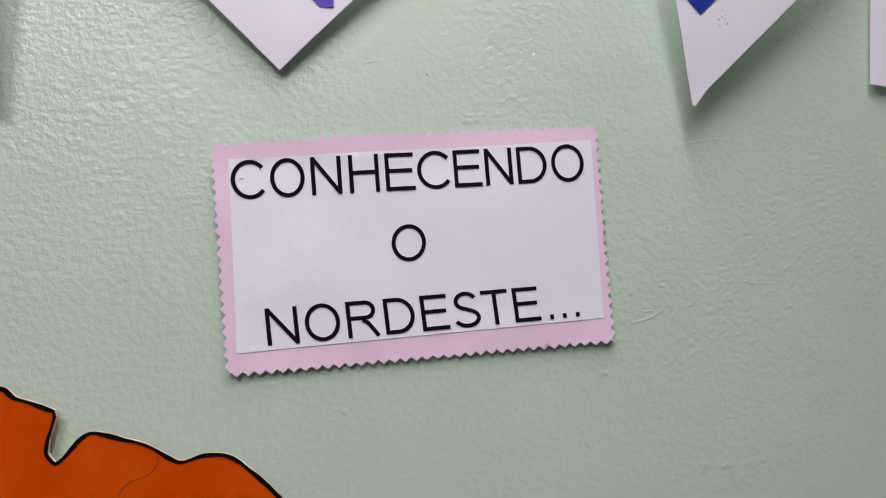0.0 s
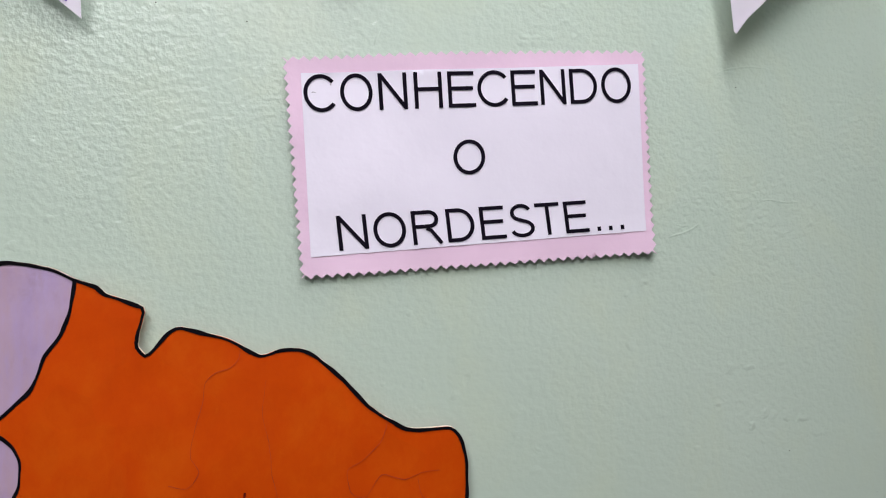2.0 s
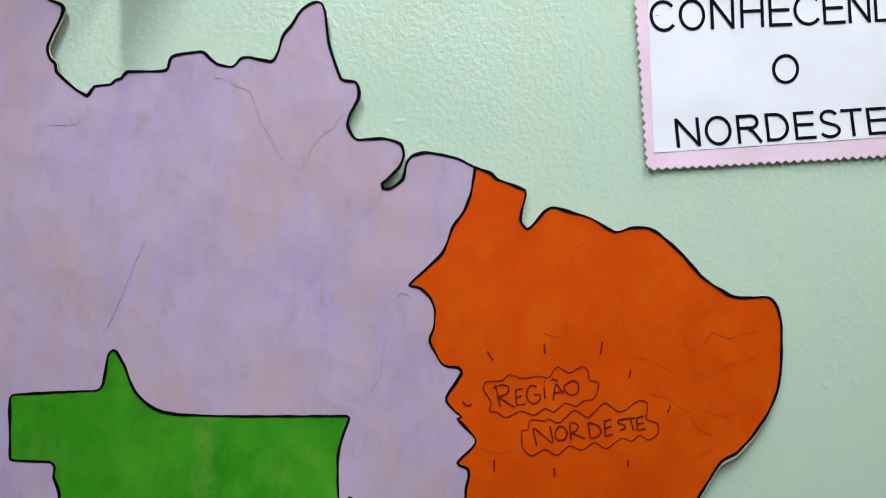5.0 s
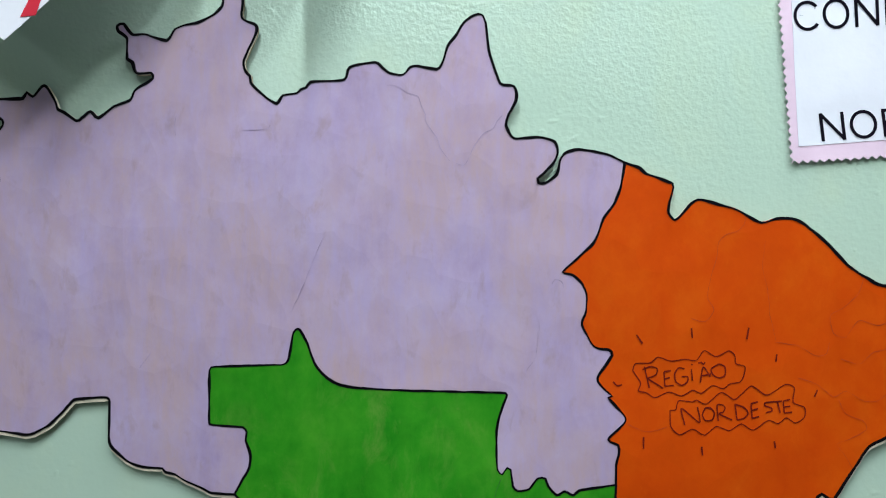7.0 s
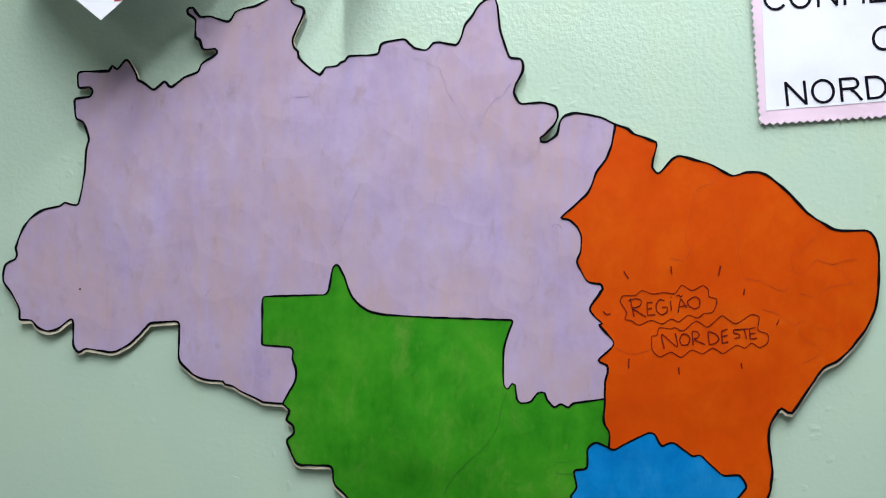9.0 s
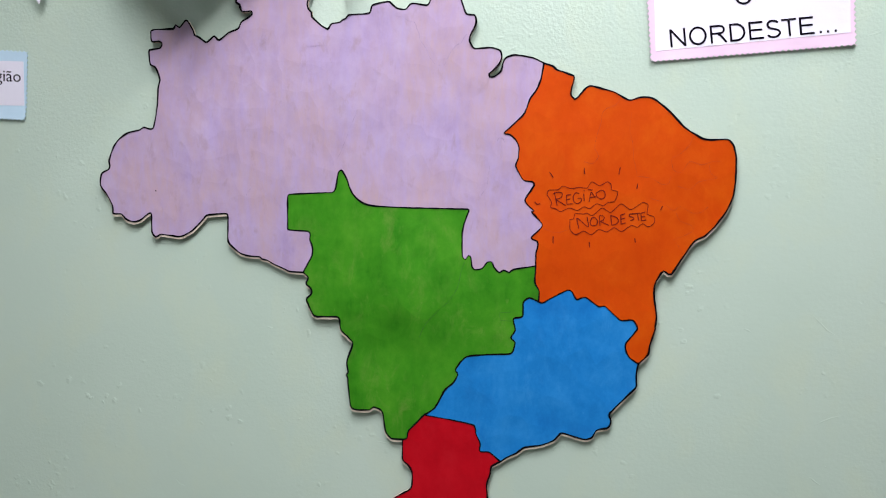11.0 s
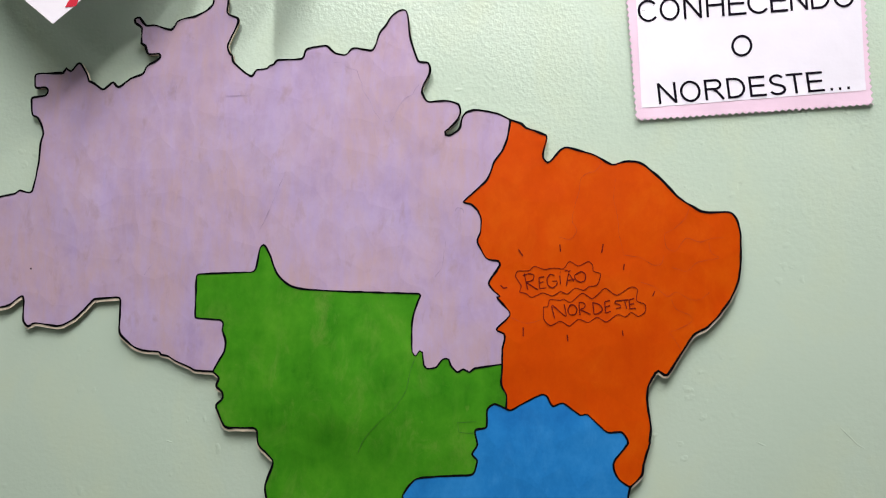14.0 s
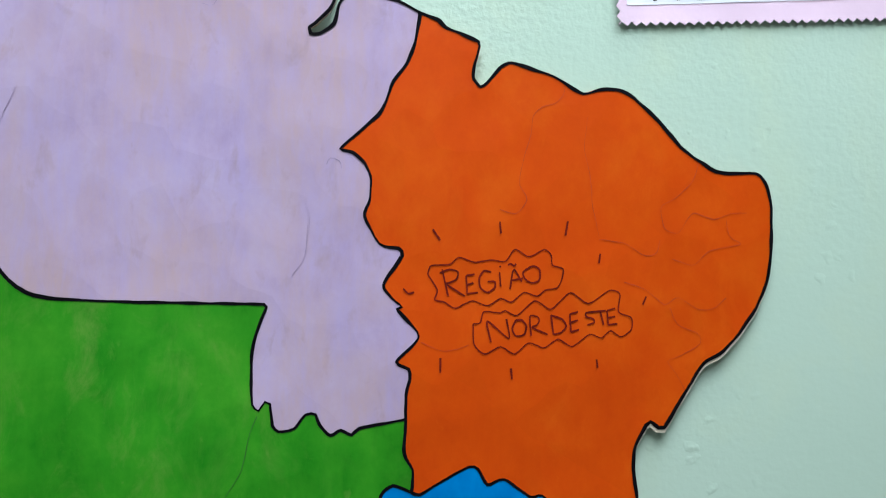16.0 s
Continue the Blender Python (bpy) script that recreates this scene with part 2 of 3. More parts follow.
def smooth_line(points, step=0.004, wobble=0.0):
    """A softly rounded line through hand-drawn corners, in metres."""
    p = [Vector(q) for q in points]
    p = [2 * p[0] - p[1]] + p + [2 * p[-1] - p[-2]]
    out = []
    for a, b, c, d in zip(p, p[1:], p[2:], p[3:]):
        n = max(1, round((c - b).length / step))
        ta, tb = (c - a) * 0.38, (d - b) * 0.38
        lim = (c - b).length
        ta, tb = (v if v.length < lim else v.normalized() * lim for v in (ta, tb))
        for i in range(n):
            s = i / n
            q = b * (2 * s**3 - 3 * s**2 + 1) + ta * (s**3 - 2 * s**2 + s) + c * (3 * s**2 - 2 * s**3) + tb * (s**3 - s**2)
            if wobble and i:
                q += Vector((noise.noise((q.x * 90, q.y * 90, 1.0)), noise.noise((q.x * 90, q.y * 90, 7.0)))) * wobble
            out.append(q)
    return out + [p[-2]]


def offset_line(line, by):
    """The line moved sideways; by is a number or a function of the running index; positive to its left."""
    out = []
    for i, q in enumerate(line):
        d = line[min(i + 1, len(line) - 1)] - line[max(i - 1, 0)]
        n = Vector((-d.y, d.x)).normalized() if d.length > 1e-9 else Vector((0, 0))
        out.append(q + n * (by(i) if callable(by) else by))
    return out


def ribbon(bm, line, width, depth, seed=0.0, uneven=0.3):
    """A flat drawn stroke that lies on the surface depth(x, z)."""
    def half(i):
        q = line[i]
        return width / 2 * (1 + uneven * noise.noise((q.x * 55, q.y * 55, seed)))
    a, b = offset_line(line, half), offset_line(line, lambda i: -half(i))
    va = [bm.verts.new((q.x, depth(q.x, q.y), q.y)) for q in a]
    vb = [bm.verts.new((q.x, depth(q.x, q.y), q.y)) for q in b]
    for i in range(len(line) - 1):
        bm.faces.new((va[i], va[i + 1], vb[i + 1], vb[i]))


def filled(outline, step):
    """Triangles of a flat outline with inner points on a grid."""
    from mathutils.geometry import delaunay_2d_cdt
    n = len(outline)
    xs, zs = [q.x for q in outline], [q.y for q in outline]
    inner = []
    x = min(xs) + step / 2
    while x < max(xs):
        z = min(zs) + step / 2
        while z < max(zs):
            inner.append(Vector((x + 0.1 * step * math.sin(40 * z), z)))
            z += step
        x += step
    v, _, f, orig, _, _ = delaunay_2d_cdt(list(outline) + inner, [(i, (i + 1) % n) for i in range(n)], [], 1, 1e-6)
    return v, f


def sheet(bm, outline, front, back, step=0.02, side_index=0):
    """A board of any outline (x, z): front and back are depths y of (x, z)."""
    v, faces = filled(outline, step)
    fr = [bm.verts.new((q.x, front(q.x, q.y), q.y)) for q in v]
    bk = [bm.verts.new((q.x, back(q.x, q.y), q.y)) for q in v]
    edges = {}
    for f in faces:
        for a, b in zip(f, f[1:] + f[:1]):
            edges[(a, b)] = edges.get((a, b), 0) + 1
    for f in faces:
        face = bm.faces.new([fr[i] for i in f])
        face.smooth = True
        bm.faces.new([bk[i] for i in reversed(f)])
    for a, b in edges:
        if (b, a) not in edges:
            rim = [bm.verts.new(w.co) for w in (fr[b], fr[a], bk[a], bk[b])]
            face = bm.faces.new(rim)
            face.material_index = side_index


# ---- the room ----
def slab(name, lo, hi, mat, label=""):
    bm = bmesh.new()
    box(bm, lo, hi)
    return tagged(part(name, bm, mat), label, "", "", "structure")


north = slab("wall_north", (-4.5, 0.0, 0.0), (3.5, 0.15, 2.9), WALL, "mint green glossy wall with lumpy filler relief")
slab("wall_south", (-4.5, -6.15, 0.0), (3.5, -6.0, 2.9), ROOM)
slab("wall_west", (-4.65, -6.15, 0.0), (-4.5, 0.15, 2.9), ROOM)
slab("wall_east", (3.5, -6.15, 0.0), (3.65, 0.15, 2.9), ROOM)
slab("floor", (-4.65, -6.15, -0.1), (3.65, 0.15, 0.0), FLOOR)
slab("ceiling", (-4.65, -6.15, 2.9), (3.65, 0.15, 3.0), CEILING)

# hardened filler ridges and small chips in the paint of the north wall
RIDGES = [
    [(0.365, 1.927), (0.381, 1.936), (0.402, 1.94), (0.425, 1.94), (0.433, 1.935)], [(0.321, 1.774), (0.326, 1.783), (0.339, 1.787), (0.349, 1.791), (0.361, 1.8)],
    [(0.103, 2.0), (0.112, 2.003), (0.124, 2.005)], [(0.067, 1.961), (0.063, 1.953), (0.061, 1.946)], [(0.267, 1.165), (0.287, 1.176), (0.308, 1.184)],
    [(0.257, 1.347), (0.274, 1.33), (0.284, 1.32), (0.299, 1.311)], [(0.416, 1.139), (0.426, 1.136), (0.435, 1.128)], [(0.364, 1.491), (0.382, 1.494)],
    [(0.378, 1.208), (0.394, 1.208)], [(-0.836, 1.011), (-0.828, 1.002), (-0.821, 0.998)], [(-0.656, 1.299), (-0.646, 1.297)]]
MORE_RIDGES = [
    [(-0.601, 1.134), (-0.591, 1.137)], [(-0.457, 1.102), (-0.439, 1.099), (-0.428, 1.096)], [(0.263, 1.081), (0.272, 1.073), (0.282, 1.067)],
    [(0.154, 1.32), (0.169, 1.314)], [(-0.833, 1.003), (-0.817, 0.999)], [(0.414, 1.818), (0.429, 1.817), (0.444, 1.815), (0.46, 1.816)],
    [(0.332, 1.795), (0.339, 1.793), (0.347, 1.794)]]
CHIPS = [(0.394, 1.921), (-0.114, 2.0), (-0.114, 1.974), (-0.043, 1.962), (0.159, 1.993), (0.385, 1.379), (0.287, 1.099),
         (-0.797, 0.997), (0.442, 1.585), (-0.504, 1.884)]


def wall_marks(wall):
    for points in RIDGES + MORE_RIDGES:
        line = smooth_line(points, 0.002, 0.0004)
        n = len(line) - 1
        bm = bmesh.new()
        width = lambda i: 0.0019 * math.sin(math.pi * (0.08 + 0.84 * i / n)) * (1 + 0.5 * noise.noise((line[i].x * 80, line[i].y * 80, 2)))
        a, b = offset_line(line, width), offset_line(line, lambda i: -width(i))
        va = [bm.verts.new((q.x, 0.0005, q.y)) for q in a]
        vb = [bm.verts.new((q.x, 0.0005, q.y)) for q in b]
        vm = [bm.verts.new((q.x, -0.0009 * math.sin(math.pi * (0.05 + 0.9 * i / n)), q.y)) for i, q in enumerate(line)]
        for i in range(n):
            for u, v in ((va, vm), (vm, vb)):
                bm.faces.new((u[i], u[i + 1], v[i + 1], v[i])).smooth = True
        part("filler_ridge", bm, WALL, wall)
    for k, (x, z) in enumerate(CHIPS):
        bm = bmesh.new()
        ringv = [bm.verts.new((x + 0.0007 * math.cos(a) * (1 + 0.3 * math.sin(3 * a + k)), -0.0003, z + 0.0005 * math.sin(a))) for a in
                 (math.tau * i / 9 for i in range(9))]
        mid = bm.verts.new((x, -0.0006, z + 0.0001))
        for i in range(9):
            bm.faces.new((ringv[i], ringv[(i + 1) % 9], mid))
        part("paint_chip", bm, CHIP, wall, "dark speck in the paint")


wall_marks(north)

# ---- the map: outlines in centimetres from a point 1.5 m above the floor ----
coast_west = [
    (-58.5, -10.1), (-61.1, -10), (-61.9, -9.6), (-64.1, -8.7), (-65.1, -8.1), (-66.2, -7.9), (-66.5, -7.5), (-68.4, -7.4),
    (-70.2, -6.9), (-72, -5.5), (-72.5, -4.4), (-72.5, -0.2), (-73.1, 0.1), (-76.4, -0.2), (-77, -0.8), (-78.9, -2.7),
    (-80.7, -3.8), (-82, -4.1), (-85.1, -3.7), (-86.2, -4.2), (-86.9, -3.3), (-87.1, 0.1), (-89, -1.1), (-90.5, -1.5),
    (-91.9, -1), (-92.8, -0.1), (-94.4, 0), (-94.5, 1.4), (-95.7, 3.6), (-96.8, 5.1), (-96.5, 7.2), (-95.1, 8),
    (-94.9, 8.7), (-95.1, 9.5), (-94.2, 11.9), (-93.2, 13.3), (-91.4, 14.5), (-89.1, 15), (-88.3, 15.5), (-86.5, 15.3),]
coast_northwest = [
    (-85.6, 19.4), (-85.4, 22.3), (-85, 23.8), (-85.4, 25.2), (-85.9, 26.1), (-86.8, 26.6), (-87, 28.1), (-86.9, 29.1),
    (-84.9, 29.4), (-84.5, 30.1), (-84.9, 30.6), (-86.4, 30.6), (-86.6, 31.8), (-86.5, 32.5), (-85.5, 32.7), (-82.3, 32.7),
    (-81.8, 33.4), (-81.1, 32.9), (-79.8, 34.1), (-78.6, 32.4), (-78.3, 31.5), (-77.5, 31.1), (-76.2, 30.2), (-75.6, 30.5),
    (-74.6, 31.2), (-73.7, 30.5), (-72, 31.7), (-70.1, 32.4), (-69.6, 33.4), (-67.6, 34.7), (-67.8, 35.3), (-69.4, 35.3),
    (-69.9, 36.5), (-70.5, 36.9), (-70.5, 39.1), (-71.5, 39.9), (-71.6, 40.5),]
coast_peak = [
    (-70.9, 40.7), (-69.9, 39.5), (-68.5, 39.5), (-66.1, 38.8), (-65.2, 40), (-64.2, 40.4), (-62.6, 40.7), (-60.8, 41.6),
    (-60, 42.4), (-59.7, 43.4), (-57.8, 43.3), (-57.8, 41.1), (-56.3, 40.3), (-56.3, 39.4), (-57.6, 36.5), (-57.4, 35.3),
    (-56.9, 34.8), (-56.8, 34), (-55.4, 32.7), (-54, 31.8),]
coast_north = [
    (-53.3, 32.7), (-51.8, 32.9), (-51.4, 33.3), (-50.8, 33.5), (-50.3, 34.1), (-46.7, 34.3), (-46.1, 35.6), (-43.4, 36.1),
    (-42.6, 35.5), (-41.8, 34.9), (-40.4, 34.7), (-39.6, 35.5), (-38.8, 35.6), (-36.8, 35.2), (-36.2, 35.9), (-35.6, 37.7),
    (-34.8, 38.7), (-34, 40), (-33.2, 40.7), (-32.4, 41), (-31.9, 40.8), (-31.6, 40), (-31.3, 37.2), (-30.9, 35.8),]
coast_estuary = [
    (-30.1, 33.6), (-29.4, 33.4), (-28.7, 33.3), (-28.4, 32.6), (-28.5, 31.6), (-29.2, 30.4), (-29.5, 29.2), (-29.1, 28.3),
    (-28.6, 27.8), (-26, 27.9), (-24.4, 27.4), (-24.1, 26.3), (-24.6, 25.1), (-25.8, 23.9), (-26.2, 23.6), (-26.1, 23.1),
    (-25.4, 23.1), (-24.2, 24), (-23.8, 25.6), (-23.2, 26.3), (-21.9, 26.6), (-19.1, 26.1), (-17.2, 25.2),]
coast_northeast = [
    (-17.2, 25.2), (-15.6, 24.6), (-15.1, 24.1), (-12.3, 23), (-12.2, 22.6), (-12.6, 21.1), (-12.7, 19.9), (-12.1, 19.2),
    (-11.5, 19.6), (-10.4, 20.9), (-9.4, 21.3), (-5.7, 20.2), (-3.3, 18.9), (-1.8, 19.3), (-0.2, 19.3), (1.2, 18.6),
    (3.4, 16.6), (5.4, 14.4), (8, 12.7), (9.2, 12.4), (12.1, 12.4), (12.9, 11.6), (13.4, 9.7), (13.4, 5.7), (13, 3),
    (11.9, 0.6), (10.2, -1.7), (8.9, -3), (7.3, -3.9), (6, -5.8), (3.8, -9.3), (3.3, -9.3), (2.6, -8.8), (2.2, -9.1),
    (1.2, -11.2), (1.2, -13.4), (1.6, -16.4), (1.4, -18.1), (1.5, -18.2), (0.6, -21.2), (0.4, -22.6), (-1.1, -24.2),]
coast_southeast = [
    (-1.1, -24.2), (-1.4, -25.6), (-1.4, -28), (-1.8, -28.6), (-5.6, -32.7), (-5.4, -34), (-5.8, -35.1), (-7.7, -35.7),
    (-8.4, -36.9), (-9.6, -37.3), (-11.2, -37), (-12.6, -36.6), (-13.6, -36.5), (-14.7, -37.7), (-17, -38.7),
    (-19.6, -39.2), (-20.9, -40.2), (-22.4, -41), (-23.7, -41.9),]
coast_south = [
    (-23.7, -41.9), (-25.2, -42.8), (-25.4, -44.1), (-26, -46), (-25.8, -50), (-26.5, -51.3), (-28.8, -53.8),
    (-31.4, -57.2), (-34.1, -61), (-36.1, -64), (-37.7, -65.8), (-38.8, -63.7), (-40.7, -61.6), (-43.3, -59.6),
    (-45.9, -57), (-47.4, -56.2), (-48.6, -56.1), (-45.8, -52.1), (-41.6, -49), (-39.2, -47.4), (-39, -44.7),
    (-39.7, -43.4), (-40.6, -42.6), (-40.7, -41.2), (-40.7, -38.9),]
coast_southwest = [
    (-40.7, -38.9), (-42.7, -38.8), (-43.7, -37.6), (-44.3, -34.2), (-45.8, -33.4), (-46.5, -33.9), (-48.9, -34),
    (-49.9, -33.5), (-50.5, -28.4), (-50.7, -27.9), (-50.4, -27.5), (-50.6, -25.6), (-49.6, -22.7), (-49.6, -22),
    (-51.6, -20), (-51.9, -18.1), (-52.4, -17.7), (-56.1, -17.8), (-56.8, -17.4), (-57.7, -15.5), (-57.9, -14.7),
    (-57, -13.8), (-57.1, -12.9), (-58, -12.1), (-57.6, -11), (-58.5, -10.1),]
border_north_northeast = [
    (-17.2, 25.2), (-17.6, 22.6), (-18.4, 20.7), (-19.3, 19.5), (-20, 17.6), (-20.5, 16.7), (-22.3, 15), (-23.6, 13.8),
    (-22.6, 13.5), (-21.6, 12.6), (-21.1, 11.3), (-21.2, 9.6), (-21.6, 8.3), (-20.3, 6), (-18.8, 5.7), (-18.5, 5.1),
    (-20, 2.7), (-19.1, 1.4), (-18.5, 0.9), (-18.9, 0.7), (-17.1, -1.5), (-18.9, -3.6), (-17.9, -4.2), (-17.8, -5),
    (-18.1, -6.3), (-18.1, -8.3),]
border_north_centre = [
    (-18.1, -8.3), (-21.9, -9), (-22.5, -9.5), (-23.4, -9.1), (-24.2, -9.5), (-25.1, -8.6), (-25.4, -7.8), (-26.2, -7.8),
    (-27.1, -8.9), (-28.3, -9.1), (-28.8, -8.6), (-29, -6.9), (-29.4, -6.7), (-29.9, -7.4), (-30.4, -6.9), (-30.5, -3.3),
    (-30.2, -1.4), (-29.4, 0.9), (-29.6, 1.1), (-39.8, 1.3), (-44.8, 1.5), (-47, 1.8), (-48.4, 2.5), (-49.7, 3.9),
    (-50.6, 6.2), (-51.2, 7.3), (-51.6, 7.7), (-52.1, 7.3), (-52.4, 5.5), (-52.7, 4.3), (-53.2, 3.9), (-55.8, 3.8),
    (-61.1, 3.5), (-61.3, 3.2), (-61.3, -2.6), (-60.9, -2.7), (-57.6, -2.9), (-57.2, -3.4), (-57.3, -4.3), (-56.8, -5.7),
    (-56.9, -7.2), (-57.7, -8.6), (-58.5, -10.1),]
border_centre_northeast = [
    (-18.1, -8.3), (-18.2, -11.1), (-17.5, -12.5), (-17.6, -14.3),]
border_northeast_southeast = [
    (-17.6, -14.3), (-16.9, -14.5), (-15, -13.4), (-12.8, -12.3), (-12.1, -12.5), (-11.3, -13.8), (-9.9, -13.4),
    (-7.7, -14.9), (-6.7, -14.8), (-4.2, -17), (-2.2, -17), (-1.5, -17.9), (-1.4, -18.5), (-3.2, -20.9), (-3.2, -22),
    (-2.5, -23.3), (-1.1, -24.2),]
border_centre_southeast = [
    (-17.6, -14.3), (-19.1, -13.7), (-20.1, -14.5), (-20.2, -16.8), (-21.7, -17.3), (-21.4, -19.2), (-22.1, -20.5),
    (-21.4, -21.3), (-21.8, -22.9), (-22.4, -23.3), (-25.3, -23.5), (-29.6, -24), (-31.5, -26.3), (-31.1, -27.1),
    (-31.9, -28.6), (-33.4, -30), (-35, -33), (-36.9, -34.4),]
border_southeast_south = [
    (-36.9, -34.4), (-28.4, -35.8), (-27.9, -37.4), (-27.2, -38.9), (-27.2, -40.3), (-25.6, -40.4), (-23.7, -41.9),]
border_centre_south = [
    (-36.9, -34.4), (-39.7, -37.4), (-39.9, -38.6), (-40.7, -38.9),]
cloud_upper = [
    (-16.4, 3.6), (-16.1, 4.3), (-14.6, 4.4), (-13.8, 5), (-12.5, 4.6), (-11.1, 4.8), (-9.9, 4.7), (-9.1, 5.7),
    (-7.9, 5.1), (-6.6, 5.7), (-6, 5.2), (-5.9, 4.4), (-5, 4.1), (-5.1, 3.2), (-5.5, 2.5), (-6.5, 2.3), (-7.2, 1.8),
    (-8.3, 2.1), (-9.4, 1.3), (-10.3, 1.6), (-11.4, 1), (-12.7, 1.4), (-14.1, 0.8), (-15, 1.3), (-15.8, 1.5), (-15.6, 2.3),]
cloud_lower = [
    (-12.6, -0.5), (-12, -0.4), (-11.7, 0.5), (-10.3, 0.4), (-9.9, 0.6), (-8.9, 0.2), (-7.4, 1.4), (-6.1, 0.7),
    (-5.3, 1.3), (-4.3, 2.1), (-2.8, 1.2), (-1, 2.3), (-0.1, 2), (-0.2, 0.5), (0.9, 0), (0.9, -1), (0, -1.6), (-0.9, -1.1),
    (-1.7, -1.7), (-2.7, -1.4), (-4.2, -2.4), (-5.4, -1.8), (-6.6, -2.5), (-7.9, -2.1), (-9.1, -3), (-10.3, -2.4),
    (-11.6, -3), (-12.5, -2.2),]


def metres(points):
    return [(x / 100, 1.5 + z / 100) for x, z in points]


def map_front(x, z):
    """How far the warped board's face stands from the wall (negative y)."""
    w = noise.noise((x * 3.1, z * 3.1, 2.0)) * 0.0025 + noise.noise((x * 9, z * 9, 5.0)) * 0.0012
    bulge = 0.012 * math.exp(-((x + 0.41) / 0.10) ** 2 - ((z - 1.35) / (0.13 if z > 1.35 else 0.05)) ** 2)
    return -0.0115 + w - bulge


def map_back(x, z):
    return map_front(x, z) + 0.0036


def ink_depth(x, z):
    return map_front(x, z) - 0.0006


def pen_depth(x, z):
    return map_front(x, z) - 0.0009


LINES = {name: smooth_line(metres(points), 0.0035, 0.0005) for name, points in (
    ("north", coast_west + coast_northwest + coast_peak + coast_north + coast_estuary), ("northeast", coast_northeast),
    ("southeast", coast_southeast), ("south", coast_south), ("southwest", coast_southwest),
    ("north_northeast", border_north_northeast), ("north_centre", border_north_centre),
    ("centre_northeast", border_centre_northeast), ("northeast_southeast", border_northeast_southeast),
    ("centre_southeast", border_centre_southeast), ("southeast_south", border_southeast_south),
    ("centre_south", border_centre_south))}


def ring(*pieces):
    """One closed outline out of named lines; a leading minus runs a line backwards; coasts are cut a little outside the ink."""
    out = []
    for name in pieces:
        back = name.startswith("-")
        line = LINES[name.lstrip("-")]
        if name in ("north", "northeast", "southeast", "south", "southwest"):
            moved = offset_line(line, 0.0012)
            line = [line[0]] + moved[1:-1] + [line[-1]]
        out += (line[::-1] if back else line)[:-1]
    return out


def build_map():
    board = thing("wall_map", "painted cut-out map in five colours with black outlines, on wall", "map")
    regions = (
        ("north_region", LILAC, "lilac painted region with beige stains", ("north", "north_northeast", "north_centre")),
        ("northeast_region", ORANGE, "orange painted region", ("northeast", "-northeast_southeast", "-centre_northeast", "-north_northeast")),
        ("centre_region", GREEN, "mottled green painted region", ("southwest", "-north_centre", "centre_northeast", "centre_southeast", "centre_south")),
        ("southeast_region", BLUE, "blue painted region", ("southeast", "-southeast_south", "-centre_southeast", "northeast_southeast")),
        ("south_region", RED, "red painted region", ("south", "-centre_south", "southeast_south")))
    made = {}
    for name, paint, label, pieces in regions:
        bm = bmesh.new()
        sheet(bm, ring(*pieces), map_front, map_back, 0.02, 1)
        made[name] = part(name, bm, (paint, BOARD), board, label)
    for name in ("north", "northeast", "southeast", "south", "southwest"):
        # the sawn edge of the board slopes out behind the painted face
        line = LINES[name]
        inner = offset_line(line, 0.0010)
        outer = offset_line(line, lambda i, l=line: 0.0009 + 0.0011 * noise.noise((l[i].x * 11, l[i].y * 11, 3))
                            + (0.0040 if l[i].y < 1.6 else 0.0008) * max(0.0, l[max(i - 1, 0)].x - l[min(i + 1, len(l) - 1)].x)
                            / max(1e-6, (l[min(i + 1, len(l) - 1)] - l[max(i - 1, 0)]).length))
        bm = bmesh.new()
        va = [bm.verts.new((q.x, map_front(q.x, q.y) + 0.0002, q.y)) for q in inner]
        vb = [bm.verts.new((q.x, map_front(q.x, q.y) + 0.0008, q.y)) for q in outer]
        vc = [bm.verts.new((q.x, map_back(q.x, q.y), q.y)) for q in outer]
        for k in range(len(line) - 1):
            bm.faces.new((va[k], va[k + 1], vb[k + 1], vb[k]))
            bm.faces.new((vb[k], vb[k + 1], vc[k + 1], vc[k])).material_index = 1
        part("board_edge", bm, (BOARD, CUT), board, "cream board rim with a brown cut edge")
    for i, (name, line) in enumerate(LINES.items()):
        bm = bmesh.new()
        ribbon(bm, line, 0.0029 if i < 5 else 0.0025, ink_depth, i * 3.0, 0.6)
        part("outline", bm, MARKER, board, "black marker outline")
    return board, made


letters_upper = [
    [(-15.2, 4.0), (-14.7, 1.8)],
    [(-15.4, 3.7), (-14.6, 4.0), (-13.9, 3.8), (-14.0, 3.2), (-14.6, 2.9), (-14.9, 2.8), (-13.3, 1.8)],
    [(-13.2, 3.5), (-13.1, 2.0)],
    [(-13.2, 3.5), (-12.5, 3.6)],
    [(-13.2, 2.7), (-12.6, 2.9)],
    [(-13.1, 2.0), (-12.2, 2.1)],
    [(-11.1, 3.8), (-11.7, 3.9), (-12.1, 3.3), (-12.0, 2.5), (-11.4, 2.1), (-10.8, 2.5), (-10.8, 3.0), (-11.4, 3.0)],
    [(-10.4, 3.8), (-10.3, 2.6)],
    [(-10.4, 4.3), (-10.3, 4.2)],
    [(-9.5, 2.4), (-9.2, 4.0), (-8.5, 3.0)],
    [(-9.4, 3.1), (-8.4, 3.3)],
    [(-9.7, 4.4), (-9.4, 4.5), (-9.2, 4.3), (-9.0, 4.5)],
    [(-7.7, 4.3), (-8.4, 3.8), (-8.2, 3.2), (-7.6, 2.9), (-7.0, 3.2), (-7.0, 4.0), (-7.4, 4.3), (-7.7, 4.3)],]
